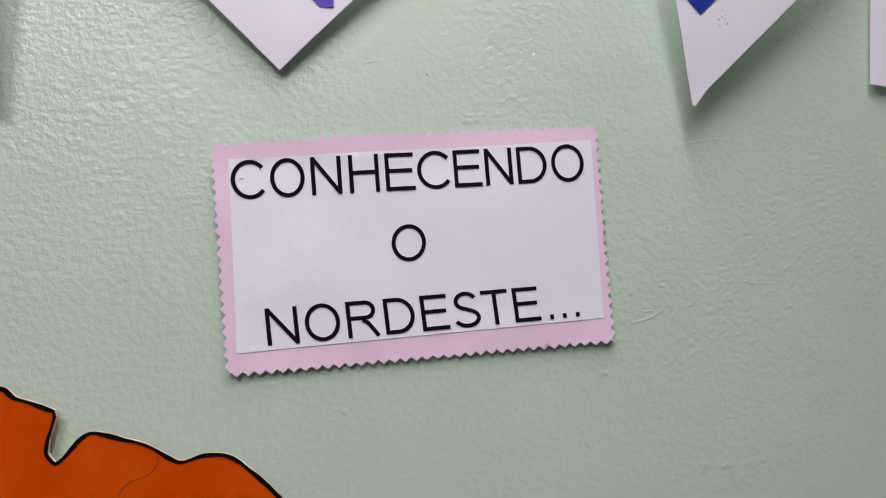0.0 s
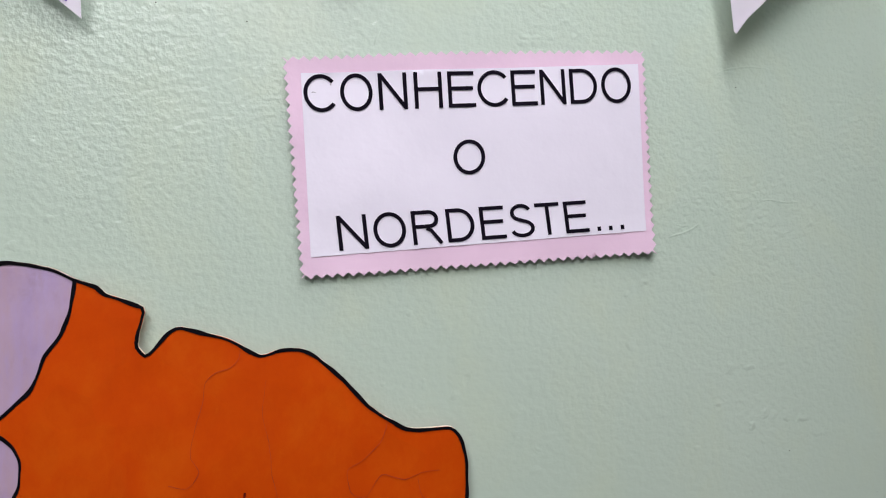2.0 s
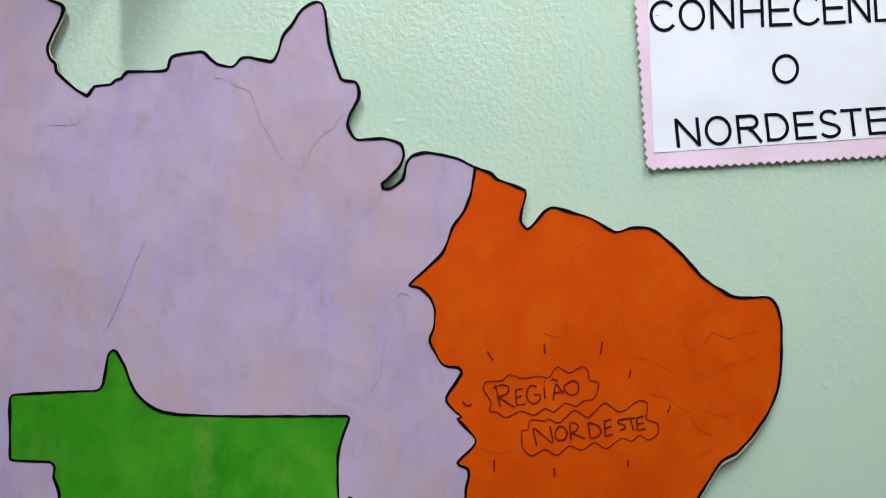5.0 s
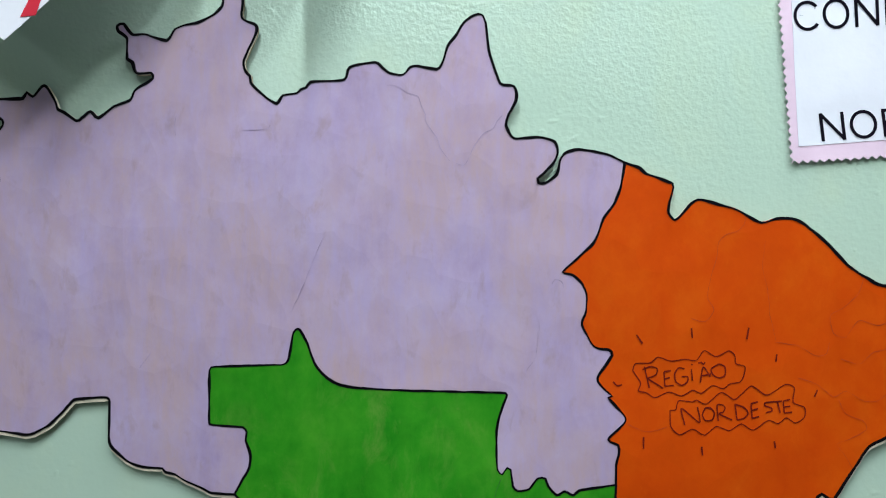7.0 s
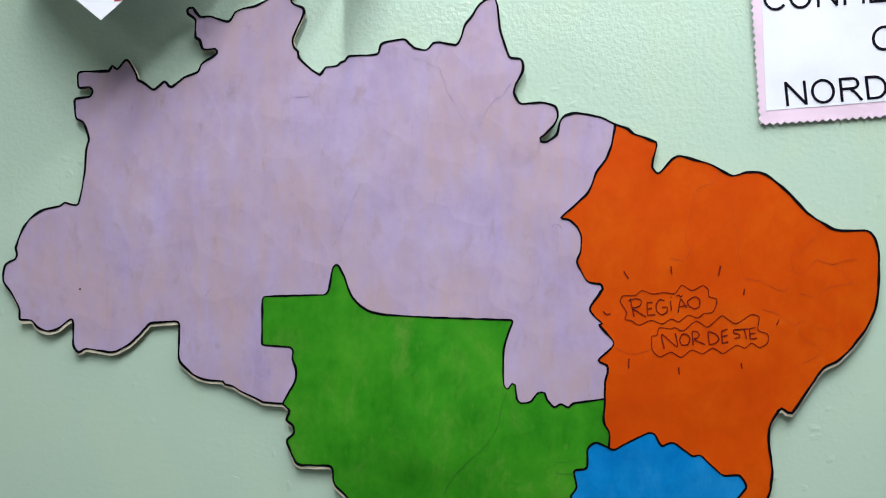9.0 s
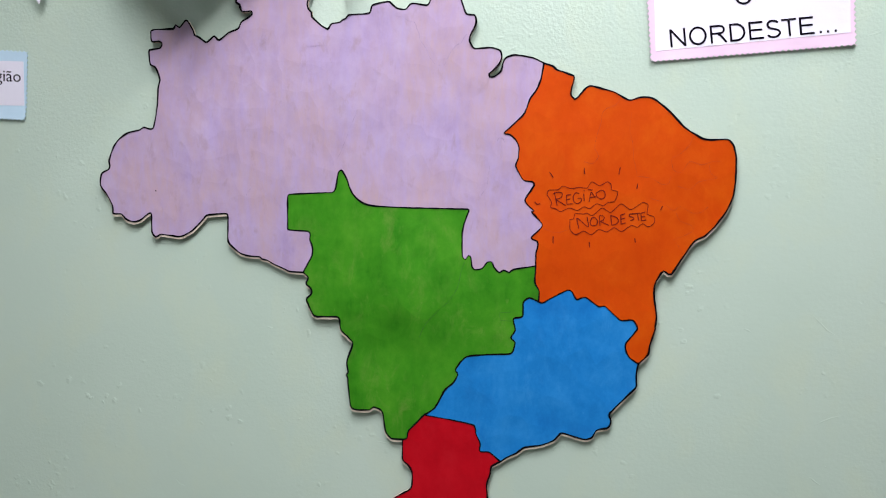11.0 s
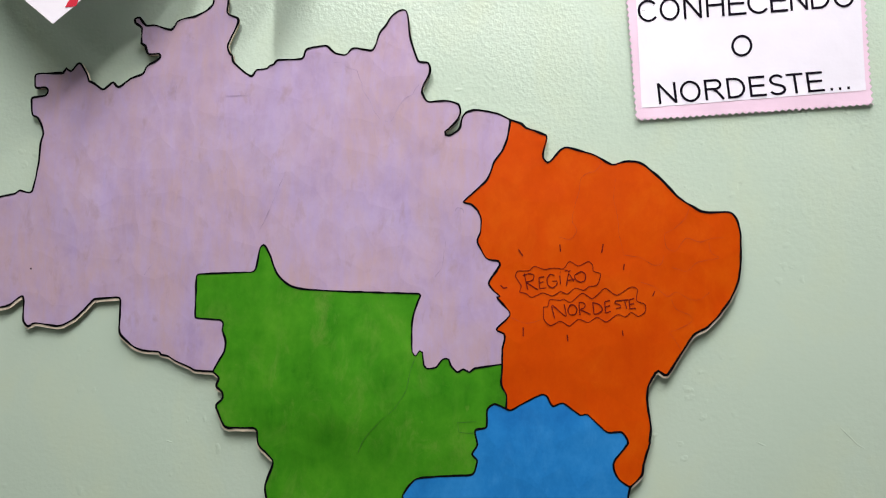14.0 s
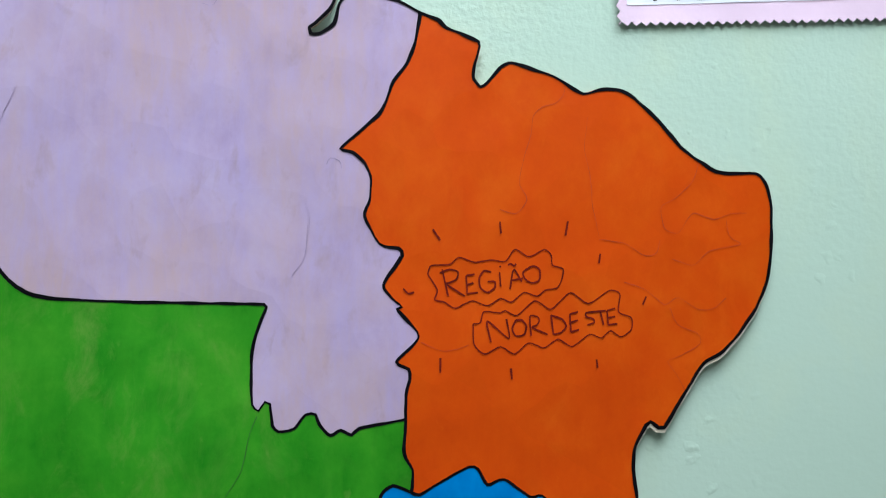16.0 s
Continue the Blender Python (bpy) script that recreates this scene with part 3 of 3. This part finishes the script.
letters_lower = [
    [(-11.1, -2.0), (-11.4, -0.3), (-9.6, -1.7), (-9.8, -0.1)],
    [(-9.0, -0.2), (-9.3, -0.9), (-9.0, -1.5), (-8.3, -1.4), (-8.1, -0.7), (-8.5, -0.2), (-9.0, -0.2)],
    [(-7.7, -1.5), (-7.8, 0.1), (-7.2, 0.1), (-7.0, -0.2), (-7.2, -0.6), (-7.6, -0.8), (-6.3, -1.4)],
    [(-6.0, 0.2), (-5.8, -1.4)],
    [(-6.0, 0.2), (-5.1, -0.1), (-4.7, -0.7), (-5.1, -1.2), (-5.8, -1.4)],
    [(-4.4, 0.3), (-4.3, -1.2)],]
letters_end = [
    [(-4.4, 0.3), (-3.7, 0.5)],
    [(-4.3, -0.4), (-3.7, -0.2)],
    [(-4.3, -1.2), (-3.6, -1.0)],
    [(-2.4, 0.5), (-3.0, 0.4), (-3.0, 0.1), (-2.4, -0.1), (-2.3, -0.4), (-2.9, -0.6)],
    [(-2.4, 0.5), (-1.3, 0.6)],
    [(-1.8, 0.6), (-1.5, -0.6)],
    [(-1.2, 0.6), (-1.1, -0.6)],
    [(-1.2, 0.6), (-0.5, 0.8)],
    [(-1.1, 0.0), (-0.5, 0.1)],
    [(-1.1, -0.6), (-0.3, -0.5)],]
tick_marks = [
    [(-16.0, 7.3), (-15.4, 6.4)],
    [(-10.4, 8.0), (-10.3, 7.0)],
    [(-4.6, 8.1), (-4.8, 6.9)],
    [(-1.8, 5.4), (-1.9, 4.6)],
    [(2.2, 1.8), (1.9, 1.1)],
    [(-2.1, -3.5), (-2.0, -4.2)],
    [(-9.4, -4.2), (-9.3, -5.1)],
    [(-15.3, -3.3), (-15.3, -4.5)],
    [(-18.4, 2.4), (-18.0, 2.0), (-17.5, 2.1)],]
pencil_lilac = [
    [(-42.1, 33.6), (-40.9, 33.5), (-40, 32.8), (-38.8, 32.4), (-38.4, 31.3), (-38, 30.5), (-37.9, 29.6), (-36.8, 28), (-36.3, 26.7), (-35.4, 25.5)],
    [(-34.7, 25.2), (-33.8, 25.1), (-33, 26.7), (-32.5, 27.5), (-31.8, 28.4), (-30.9, 28.8), (-30.4, 29.7), (-29.9, 30.2)],
    [(-57.8, 29), (-56.2, 29), (-54.9, 29.1), (-54.7, 29.5)],
    [(-65, 30.8), (-65.2, 29.4), (-65.1, 28.5)],
    [(-48.7, 18), (-50, 14.8), (-51.5, 11.3), (-52.4, 9.5)],
    [(-67.8, 5), (-68.6, 4), (-69.1, 3.3)],
    [(-26.2, 7.5), (-26.4, 4.9), (-27.4, 3.4)],
    [(-24.7, 12.5), (-24.4, 13), (-23.7, 12.8), (-23.5, 12.2)],
    [(-26.4, 9.3), (-26, 8.4), (-26.1, 6.8)],]
pencil_green = [
    [(-30, -7.8), (-30.6, -9.4), (-31.2, -12.2), (-32.6, -14.4), (-33.3, -15.1), (-35.5, -17.2), (-37, -19.1), (-37.7, -20.8)],
    [(-24.1, -16.3), (-23.9, -17.6)], [(-23.9, -17.6), (-21.7, -17.7)], [(-21.5, -16.1), (-24.1, -16.3)],]
pencil_orange = [
    [(-4.9, 19.5), (-5, 18.8), (-5.6, 18.1), (-6.8, 17.7), (-7.6, 16.9), (-7.8, 15.3), (-8.6, 12.4), (-8.7, 11), (-8.1, 9.9), (-9, 8.7), (-10.4, 9)],
    [(-2.9, 17), (-3.2, 14.4), (-2.7, 12), (-2.5, 9.6), (-1.9, 6.8)],
    [(6.8, 13.2), (6.3, 11.7), (4.8, 10.2), (3.5, 9.4), (3.8, 7.6), (5, 7.2), (6.3, 8.9), (8.2, 8.4), (9.6, 8.9), (11.2, 9)],
    [(-1.9, 6.6), (0.3, 6.3), (2, 5.3), (3.1, 5.5), (3.4, 6.6)],]
pencil_rivers = [
    [(9.3, 8.4), (9.7, 6.9), (10.6, 6.3), (7.8, 5.7), (6.4, 4.5), (4.5, 5)],
    [(0.3, 3), (2.1, 2.4), (3.8, 1.1), (5, 1.7), (6.8, 0.7), (8.2, 0.8), (9.3, 1.7)],
    [(4.3, 0.8), (5, -0.6), (6.7, -1.3), (7, -2.2), (5.3, -3.2), (4.1, -3.7), (4.8, -4.7), (5.6, -6.1)],
    [(-16.9, -2), (-15.3, -2.7), (-13.9, -2.6), (-12.9, -2.2)],]


def build_map_writing(regions):
    region = regions["northeast_region"]
    for name, outline in (("word_frame", cloud_upper), ("word_frame", cloud_lower)):
        bm = bmesh.new()
        ribbon(bm, smooth_line(metres(outline + outline[:1]), 0.002), 0.0011, pen_depth, 2.0)
        part(name, bm, MAROON, region, "wavy maroon pen line round a word")
    for name, strokes in (("word", letters_upper), ("word", letters_lower + letters_end)):
        bm = bmesh.new()
        for s in strokes:
            ribbon(bm, smooth_line(metres(s), 0.0015), 0.0015, pen_depth, 4.0)
        part(name, bm, MAROON, region, "hand-lettered word in maroon pen")
    for s in tick_marks:
        bm = bmesh.new()
        ribbon(bm, smooth_line(metres(s), 0.002), 0.0017, pen_depth, 5.0)
        part("tick_mark", bm, MAROON, region)
    for where, lines, ink in (("north_region", pencil_lilac, PENCIL), ("centre_region", pencil_green, PENCIL_GREEN),
                              ("northeast_region", pencil_orange + pencil_rivers, PENCIL_ORANGE)):
        for s in lines:
            bm = bmesh.new()
            ribbon(bm, smooth_line(metres(s), 0.003, 0.0006), 0.00055, ink_depth, 6.0, 0.9)
            part("pencil_line", bm, ink, regions[where], "faint pencil line")
    spot = bmesh.new()
    bmesh.ops.create_circle(spot, cap_ends=True, segments=8, radius=0.0014, matrix=pose(-0.861, ink_depth(-0.861, 1.541), 1.541, 90))
    part("ink_dot", spot, MARKER, regions["north_region"], "stray black ink dot")


wall_map, map_regions = build_map()
build_map_writing(map_regions)


# ---- printed signs on card cut with pinking shears ----
def quad_point(q, u, v):
    """A place in a four-cornered area (top left, top right, bottom right, bottom left); v runs down."""
    a, b, c, d = (Vector(p) for p in q)
    return (a * (1 - u) + b * u) * (1 - v) + (d * (1 - u) + c * u) * v


def pinked(q, tooth=0.0088, deep=0.0034, arch=0.0):
    """A four-cornered outline with zigzag sides; arch: how far the first side bows out."""
    corners = [Vector(p) for p in q]
    out = []
    for i in range(4):
        a, b = corners[i], corners[(i + 1) % 4]
        d = (b - a)
        n = max(4, round(d.length / tooth))
        inward = Vector((d.y, -d.x)).normalized()
        for k in range(n):
            bow = [-arch * math.sin(math.pi * (k + e) / n) if i == 0 else 0.0 for e in (0, 0.5)]
            out.append(a + d * (k / n) + inward * bow[0])
            out.append(a + d * ((k + 0.5) / n) + inward * (bow[1] + deep * (1 + 0.25 * noise.noise((k * 1.7, i * 5.0, 0)))))
    return out


def text_mesh(body):
    """Flat letters of the built-in font in a unit box."""
    curve = bpy.data.curves.new("letters", "FONT")
    curve.body = body
    curve.resolution_u = 5
    ob = bpy.data.objects.new("letters", curve)
    scene.collection.objects.link(ob)
    bpy.context.view_layer.update()
    me = bpy.data.meshes.new_from_object(ob.evaluated_get(bpy.context.evaluated_depsgraph_get()))
    bpy.data.objects.remove(ob)
    bpy.data.curves.remove(curve)
    return me


def arc(cx, cy, rx, ry, a0, a1, n=26):
    return [(cx + rx * math.cos(radians(a0 + (a1 - a0) * k / n)), cy + ry * math.sin(radians(a0 + (a1 - a0) * k / n))) for k in range(n + 1)]


def sans_strokes(c, w, h, t):
    """Centre lines of a plain grotesque capital in a box w by h with strokes t thick."""
    e = t / 2
    if c == "E":
        return [[(e, 0), (e, h)], [(0, h - e), (w * 0.97, h - e)], [(e, h * 0.53), (w * 0.92, h * 0.53)], [(0, e), (w, e)]]
    if c == "H":
        return [[(e, 0), (e, h)], [(w - e, 0), (w - e, h)], [(e, h * 0.53), (w - e, h * 0.53)]]
    if c == "N":
        return [[(e, 0), (e, h)], [(w - e, 0), (w - e, h)], [(e * 0.9, h - 0.2 * t), (w - e * 0.9, 0.2 * t)]]
    if c == ".":
        return [[(w / 2, 0), (w / 2, h)]]
    if c == "T":
        return [[(0, h - e), (w, h - e)], [(w / 2, 0), (w / 2, h)]]
    if c == "O":
        return [arc(w / 2, h / 2, w / 2 - e, h / 2 - e, 0, 360, 44)]
    if c == "C":
        return [arc(w * 0.555, h / 2, w * 0.555 - e, h / 2 - e, 40, 321, 36)]
    if c == "D":
        return [[(e, 0), (e, h)], [(0, h - e), (w * 0.42, h - e)] + arc(w * 0.42, h / 2, w * 0.58 - e, h / 2 - e, 90, -90, 26)[1:] + [(0, e)]]
    if c == "R":
        return [[(e, 0), (e, h)], [(0, h - e), (w * 0.58, h - e)] + arc(w * 0.58, h * 0.735, w * 0.32 - e, h * 0.265 - e, 90, -90, 16)[1:] + [(0, h * 0.47 + e)],
                [(w * 0.47, h * 0.47), (w * 0.62, h * 0.40), (w * 0.74, h * 0.25), (w - e * 1.1, 0)]]
    top = arc(w / 2, h * 0.735, w * 0.44 - e, h * 0.265 - e, 22, 235, 20)
    low = arc(w / 2, h * 0.27, w * 0.5 - e, h * 0.27 - e, 65, -160, 22)
    return [top + [(w * 0.45, h * 0.52)] + low]


def word_on(parent, letters, q, depth, ink, heavy=0.0033):
    """Printed letters in an area q; each comes with its span (u0, u1) along the line and its height span (v0, v1)."""
    length, height = (Vector(q[1]) - Vector(q[0])).length, (Vector(q[3]) - Vector(q[0])).length
    for body, u0, u1, v0, v1 in letters:
        bm = bmesh.new()
        if len(body) == 1 and body in "CONHEDRST.":
            w, h = (u1 - u0) * length, (v1 - v0) * height
            for n, stroke in enumerate(sans_strokes(body, w, h, heavy)):
                line = [Vector(p) for p in stroke]
                closed = (line[0] - line[-1]).length < 1e-6
                a, b = offset_line(line, heavy / 2), offset_line(line, -heavy / 2)
                if closed:
                    a[-1], b[-1] = a[0], b[0]
                rows = []
                for side in (a, b):
                    row = []
                    for p in side:
                        m = quad_point(q, u0 + (u1 - u0) * p.x / w, v1 - (v1 - v0) * p.y / h)
                        row.append(bm.verts.new((m.x, depth(m.x, m.y) - 0.00003 * n, m.y)))
                    rows.append(row)
                for k in range(len(line) - 1):
                    bm.faces.new((rows[0][k], rows[0][k + 1], rows[1][k + 1], rows[1][k]))
        else:
            me = text_mesh(body)
            bm.from_mesh(me)
            bpy.data.meshes.remove(me)
            bmesh.ops.triangulate(bm, faces=bm.faces[:])
            xs, ys = [v.co.x for v in bm.verts], [v.co.y for v in bm.verts]
            x0, x1, y0, y1 = min(xs), max(xs), min(ys), max(ys)
            for v in bm.verts:
                p = quad_point(q, u0 + (u1 - u0) * (v.co.x - x0) / (x1 - x0), v1 + (v0 - v1) * (v.co.y - y0) / (y1 - y0))
                v.co = (p.x, depth(p.x, p.y), p.y)
        for f in bm.faces:
            f.normal_update()
            if f.normal.y > 0:
                f.normal_flip()
        part("printed_letter" if len(body) == 1 else "printed_word", bm, ink, parent)


def spaced(word, spans, overshoot="COS"):
    """Letters of a word with their left and right ends along the line."""
    return [(c, a, b, *((-0.015, 1.015) if c in overshoot else (0.86, 1.0) if c == "." else (0, 1)))
            for c, (a, b) in zip(word, spans)]


def pink_sign():
    sign = thing("printed_sign", "white printed paper sign on pink card with zigzag edges", "sign")
    q = [(-0.015, 1.932), (0.3025, 1.951), (0.3105, 1.768), (-0.0015, 1.7495)]

    def front(x, z):
        low = max(0.0, (1.80 - z) / 0.05)
        top = max(0.0, (z - 1.915) / 0.03) * math.exp(-((x - 0.06) / 0.09) ** 2)
        wave = 0.0013 * noise.noise((x * 14, z * 14, 1)) + 0.0005 * noise.noise((x * 38, z * 30, 6))
        side = 0.0022 * math.exp(-((x + 0.012) / 0.022) ** 2) + 0.0012 * math.exp(-((x - 0.306) / 0.02) ** 2)
        return -0.0036 - 0.0030 * low * (0.6 + 0.5 * x / 0.3) - 0.0032 * top - side + wave

    bm = bmesh.new()
    sheet(bm, pinked(q, arch=0.0024), front, lambda x, z: front(x, z) + 0.0006, 0.005)
    part("card", bm, PINK, sign, "pink card with zigzag cut edges")
    w = [(0.000, 1.9195), (0.296, 1.938), (0.301, 1.789), (0.007, 1.768)]
    edge = [quad_point(w, u, v) for u, v in [(i / 20, 0) for i in range(20)] + [(1, i / 10) for i in range(10)]
            + [(1 - i / 20, 1) for i in range(20)] + [(0, 1 - i / 10) for i in range(10)]]
    bm = bmesh.new()
    sheet(bm, edge, lambda x, z: front(x, z) - 0.0006, lambda x, z: front(x, z) - 0.0002, 0.005)
    paper = part("paper", bm, PAPER, sign, "white printer paper")
    ink = lambda x, z: front(x, z) - 0.0011
    for tick in ([(0.0088, 1.9035), (0.0100, 1.9042), (0.0118, 1.9040)], [(0.0236, 1.9118), (0.0246, 1.9104)]):
        bm = bmesh.new()
        ribbon(bm, smooth_line(tick, 0.0005), 0.0004, ink, 3.0, 0.6)
        part("pen_tick", bm, MARKER, paper, "tiny dark pen tick")
    top_line = spaced("CONHECENDO", [(0.0, 0.0906), (0.1045, 0.1986), (0.216, 0.2997), (0.3206, 0.4042), (0.4216, 0.5052),
                                     (0.5122, 0.6063), (0.6167, 0.6969), (0.7073, 0.7875), (0.8014, 0.8885), (0.9024, 1.0)])
    word_on(paper, top_line, [(0.001, 1.918), (0.288, 1.9345), (0.2895, 1.9035), (0.003, 1.8875)], ink, INK)
    word_on(paper, [("O", 0, 1, 0, 1)], [(0.127, 1.867), (0.1548, 1.868), (0.1552, 1.838), (0.1275, 1.837)], ink, INK)
    low_line = spaced("NORDESTE...", [(0.0, 0.098), (0.118, 0.227), (0.248, 0.35), (0.366, 0.462), (0.483, 0.571), (0.586, 0.673),
                                      (0.68, 0.768), (0.784, 0.87), (0.898, 0.914), (0.941, 0.957), (0.985, 1.001)])
    word_on(paper, low_line, [(0.0275, 1.802), (0.278, 1.818), (0.281, 1.7905), (0.0305, 1.773)], ink, INK)
    return sign


def blue_sign():
    sign = thing("printed_sign", "white printed paper sign on pale blue card with zigzag edges", "sign")
    q = [(-1.436, 1.824), (-1.115, 1.798), (-1.121, 1.670), (-1.434, 1.685)]

    def front(x, z):
        return -0.0024 - 0.004 * max(0.0, (1.70 - z) / 0.03) + 0.0006 * noise.noise((x * 14, z * 14, 4))

    bm = bmesh.new()
    sheet(bm, pinked(q), front, lambda x, z: front(x, z) + 0.0006, 0.012)
    part("card", bm, PALE_BLUE, sign, "pale blue card with zigzag cut edges")
    w = [(-1.424, 1.795), (-1.125, 1.779), (-1.125, 1.698), (-1.423, 1.708)]
    edge = [quad_point(w, u, v) for u, v in [(i / 20, 0) for i in range(20)] + [(1, i / 8) for i in range(8)]
            + [(1 - i / 20, 1) for i in range(20)] + [(0, 1 - i / 8) for i in range(8)]]
    bm = bmesh.new()
    sheet(bm, edge, lambda x, z: front(x, z) - 0.0006, lambda x, z: front(x, z) - 0.0002, 0.012)
    paper = part("paper", bm, PAPER, sign, "white printer paper")
    for word, area in (("típicas", [(-1.352, 1.777), (-1.259, 1.772), (-1.259, 1.743), (-1.351, 1.747)]),
                       ("da", [(-1.248, 1.770), (-1.218, 1.769), (-1.218, 1.746), (-1.248, 1.748)]),
                       ("região", [(-1.208, 1.766), (-1.131, 1.761), (-1.131, 1.735), (-1.208, 1.739)]),
                       ("nordestina.", [(-1.378, 1.738), (-1.228, 1.732), (-1.228, 1.709), (-1.378, 1.715)])):
        word_on(paper, [(word, 0, 1, 0, 1)], area, lambda x, z: front(x, z) - 0.0008, INK)
    return sign


pink_sign()
blue_sign()


# ---- bunting: paper pennants on a cord above the map ----
def pennant(tip, left, right, reach, label, patches=(), taped=None, blunt=None, half=1.0):
    """A pointed paper flag through its tip and one place on each edge; reach: how far the edges go on, as a multiple of that.
    taped: height at which a flag that stands off meets the wall again; half: half the width at which its sides turn upright."""
    flag = thing("pennant", label, "bunting", "bunting over the map")
    t, a, b = Vector(tip), Vector(left), Vector(right)
    n = (a - t).cross(b - t)

    def front(x, z):
        y = t.y - (n.x * (x - t.x) + n.z * (z - t.z)) / n.y
        y -= 0.0015 * noise.noise((x * 18, z * 18, 9))
        if taped:
            s = min(1.0, max(0.0, (z - t.z - 0.06) / (taped - t.z - 0.06)))
            y *= 1 - s * s * (3 - 2 * s)
        return min(y, -0.004)

    def along(e):
        return [Vector((t.x + max(-half, min(half, (e.x - t.x) * reach * k / 14)), t.z + (e.z - t.z) * reach * k / 14)) for k in range(1, 15)]

    bm = bmesh.new()
    foot = [Vector((t.x + blunt[0], t.z + blunt[1]))] if blunt else []
    sheet(bm, foot + [Vector((t.x, t.z))] + along(a) + [p for p in along(b) if not blunt or p.x > t.x + blunt[0]][::-1], front, lambda x, z: front(x, z) + 0.0005, 0.015)
    part("paper", bm, PENNANT, flag, "white pointed paper")
    for mat, points, what in patches:
        bm = bmesh.new()
        sheet(bm, [Vector(p) for p in points], lambda x, z: front(x, z) - 0.0010, lambda x, z: front(x, z) - 0.0004, 0.02)
        part("patch", bm, mat, flag, what)
    return flag


def bunting():
    pennant((0.040, -0.010, 1.991), (-0.016, -0.017, 2.046), (0.101, -0.017, 2.050), 2.3, "white paper pennant with a purple paper piece",
            [(PURPLE, [(0.062, 2.051), (0.072, 2.041), (0.083, 2.041), (0.083, 2.068), (0.062, 2.068)], "purple paper piece")])
    pennant((0.3765, -0.028, 1.9635), (0.3615, -0.038, 2.045), (0.4645, -0.038, 2.048), 2.0, "white paper pennant with a royal blue paper piece",
            [(ROYAL, [(0.361, 2.058), (0.382, 2.036), (0.406, 2.059), (0.385, 2.080)], "royal blue paper piece")]
            + [(SMUDGE, [(x - r, z), (x, z - 0.6 * r), (x + r, z), (x, z + 0.6 * r)], "dark ink smudge")
               for x, z, r in ((0.401, 2.040, 0.0006), (0.398, 2.0325, 0.0009), (0.4035, 2.0328, 0.0007), (0.4055, 2.0290, 0.0009), (0.4010, 2.0345, 0.0005),
                               (0.4040, 2.0360, 0.0004), (0.3985, 2.0275, 0.0006))], blunt=(0.0025, -0.0014))
    pennant((0.5527, -0.010, 1.9896), (0.5578, -0.011, 2.0667), (0.6143, -0.011, 2.054), 2.4, "white paper pennant with a blunt torn tip", blunt=(0.022, -0.0026))
    pennant((-0.166, -0.014, 1.954), (-0.193, -0.018, 1.976), (-0.166, -0.018, 1.985), 6.0, "white paper pennant with a purple paper piece",
            [(PURPLE, [(-0.201, 1.984), (-0.176, 1.966), (-0.173, 1.980), (-0.174, 1.998), (-0.201, 1.997)], "purple paper piece")])
    pennant((-0.511, -0.128, 1.927), (-0.513, -0.128, 2.027), (-0.449, -0.124, 2.037), 1.8, "white paper pennant standing off the wall",
            taped=2.14)
    pennant((-0.764, -0.130, 1.856), (-0.866, -0.120, 1.936), (-0.684, -0.125, 1.927), 2.7,
            "white paper pennant with green and red paper pieces",
            [(LEAF, [(-0.826, 1.909), (-0.819, 1.921), (-0.806, 1.916), (-0.814, 1.903)], "green paper piece"),
             (LEAF, [(-0.752, 1.916), (-0.743, 1.926), (-0.735, 1.915), (-0.744, 1.908)], "green paper piece"),
             (LEAF, [(-0.854, 1.932), (-0.847, 1.937), (-0.836, 1.929), (-0.845, 1.924)], "green paper piece"),
             (CRIMSON, [(-0.749, 1.878), (-0.734, 1.879), (-0.730, 1.893), (-0.721, 1.903), (-0.732, 1.913), (-0.747, 1.899), (-0.741, 1.895)], "red paper piece")], taped=2.11, half=0.148)
    pennant((-1.074, -0.025, 1.875), (-1.138, -0.020, 1.979), (-1.044, -0.020, 1.975), 2.1, "white paper pennant with a lime green paper piece",
            [(LIME, [(-1.104, 1.974), (-1.066, 1.943), (-1.050, 1.962), (-1.048, 2.009), (-1.108, 2.011)], "lime green paper piece")])


bunting()


# ---- dark green felt cut-out below the map ----
def felt_cutout():
    ob = thing("felt_cutout", "dark green felt cut-out with a rounded top on the mint wall", "decoration")
    pts = [(-0.910, 0.58), (-0.907, 0.80), (-0.899, 0.897), (-0.889, 0.930), (-0.863, 0.956), (-0.832, 0.970), (-0.800, 0.977),
           (-0.749, 0.977), (-0.715, 0.968), (-0.687, 0.953), (-0.655, 0.919), (-0.640, 0.87), (-0.632, 0.80), (-0.620, 0.58)]
    line = smooth_line(pts, 0.004, 0.0012)
    bm = bmesh.new()
    sheet(bm, line, lambda x, z: -0.004 + 0.001 * noise.noise((x * 20, z * 20, 0)), lambda x, z: -0.001, 0.02)
    part("felt", bm, FELT, ob)


felt_cutout()
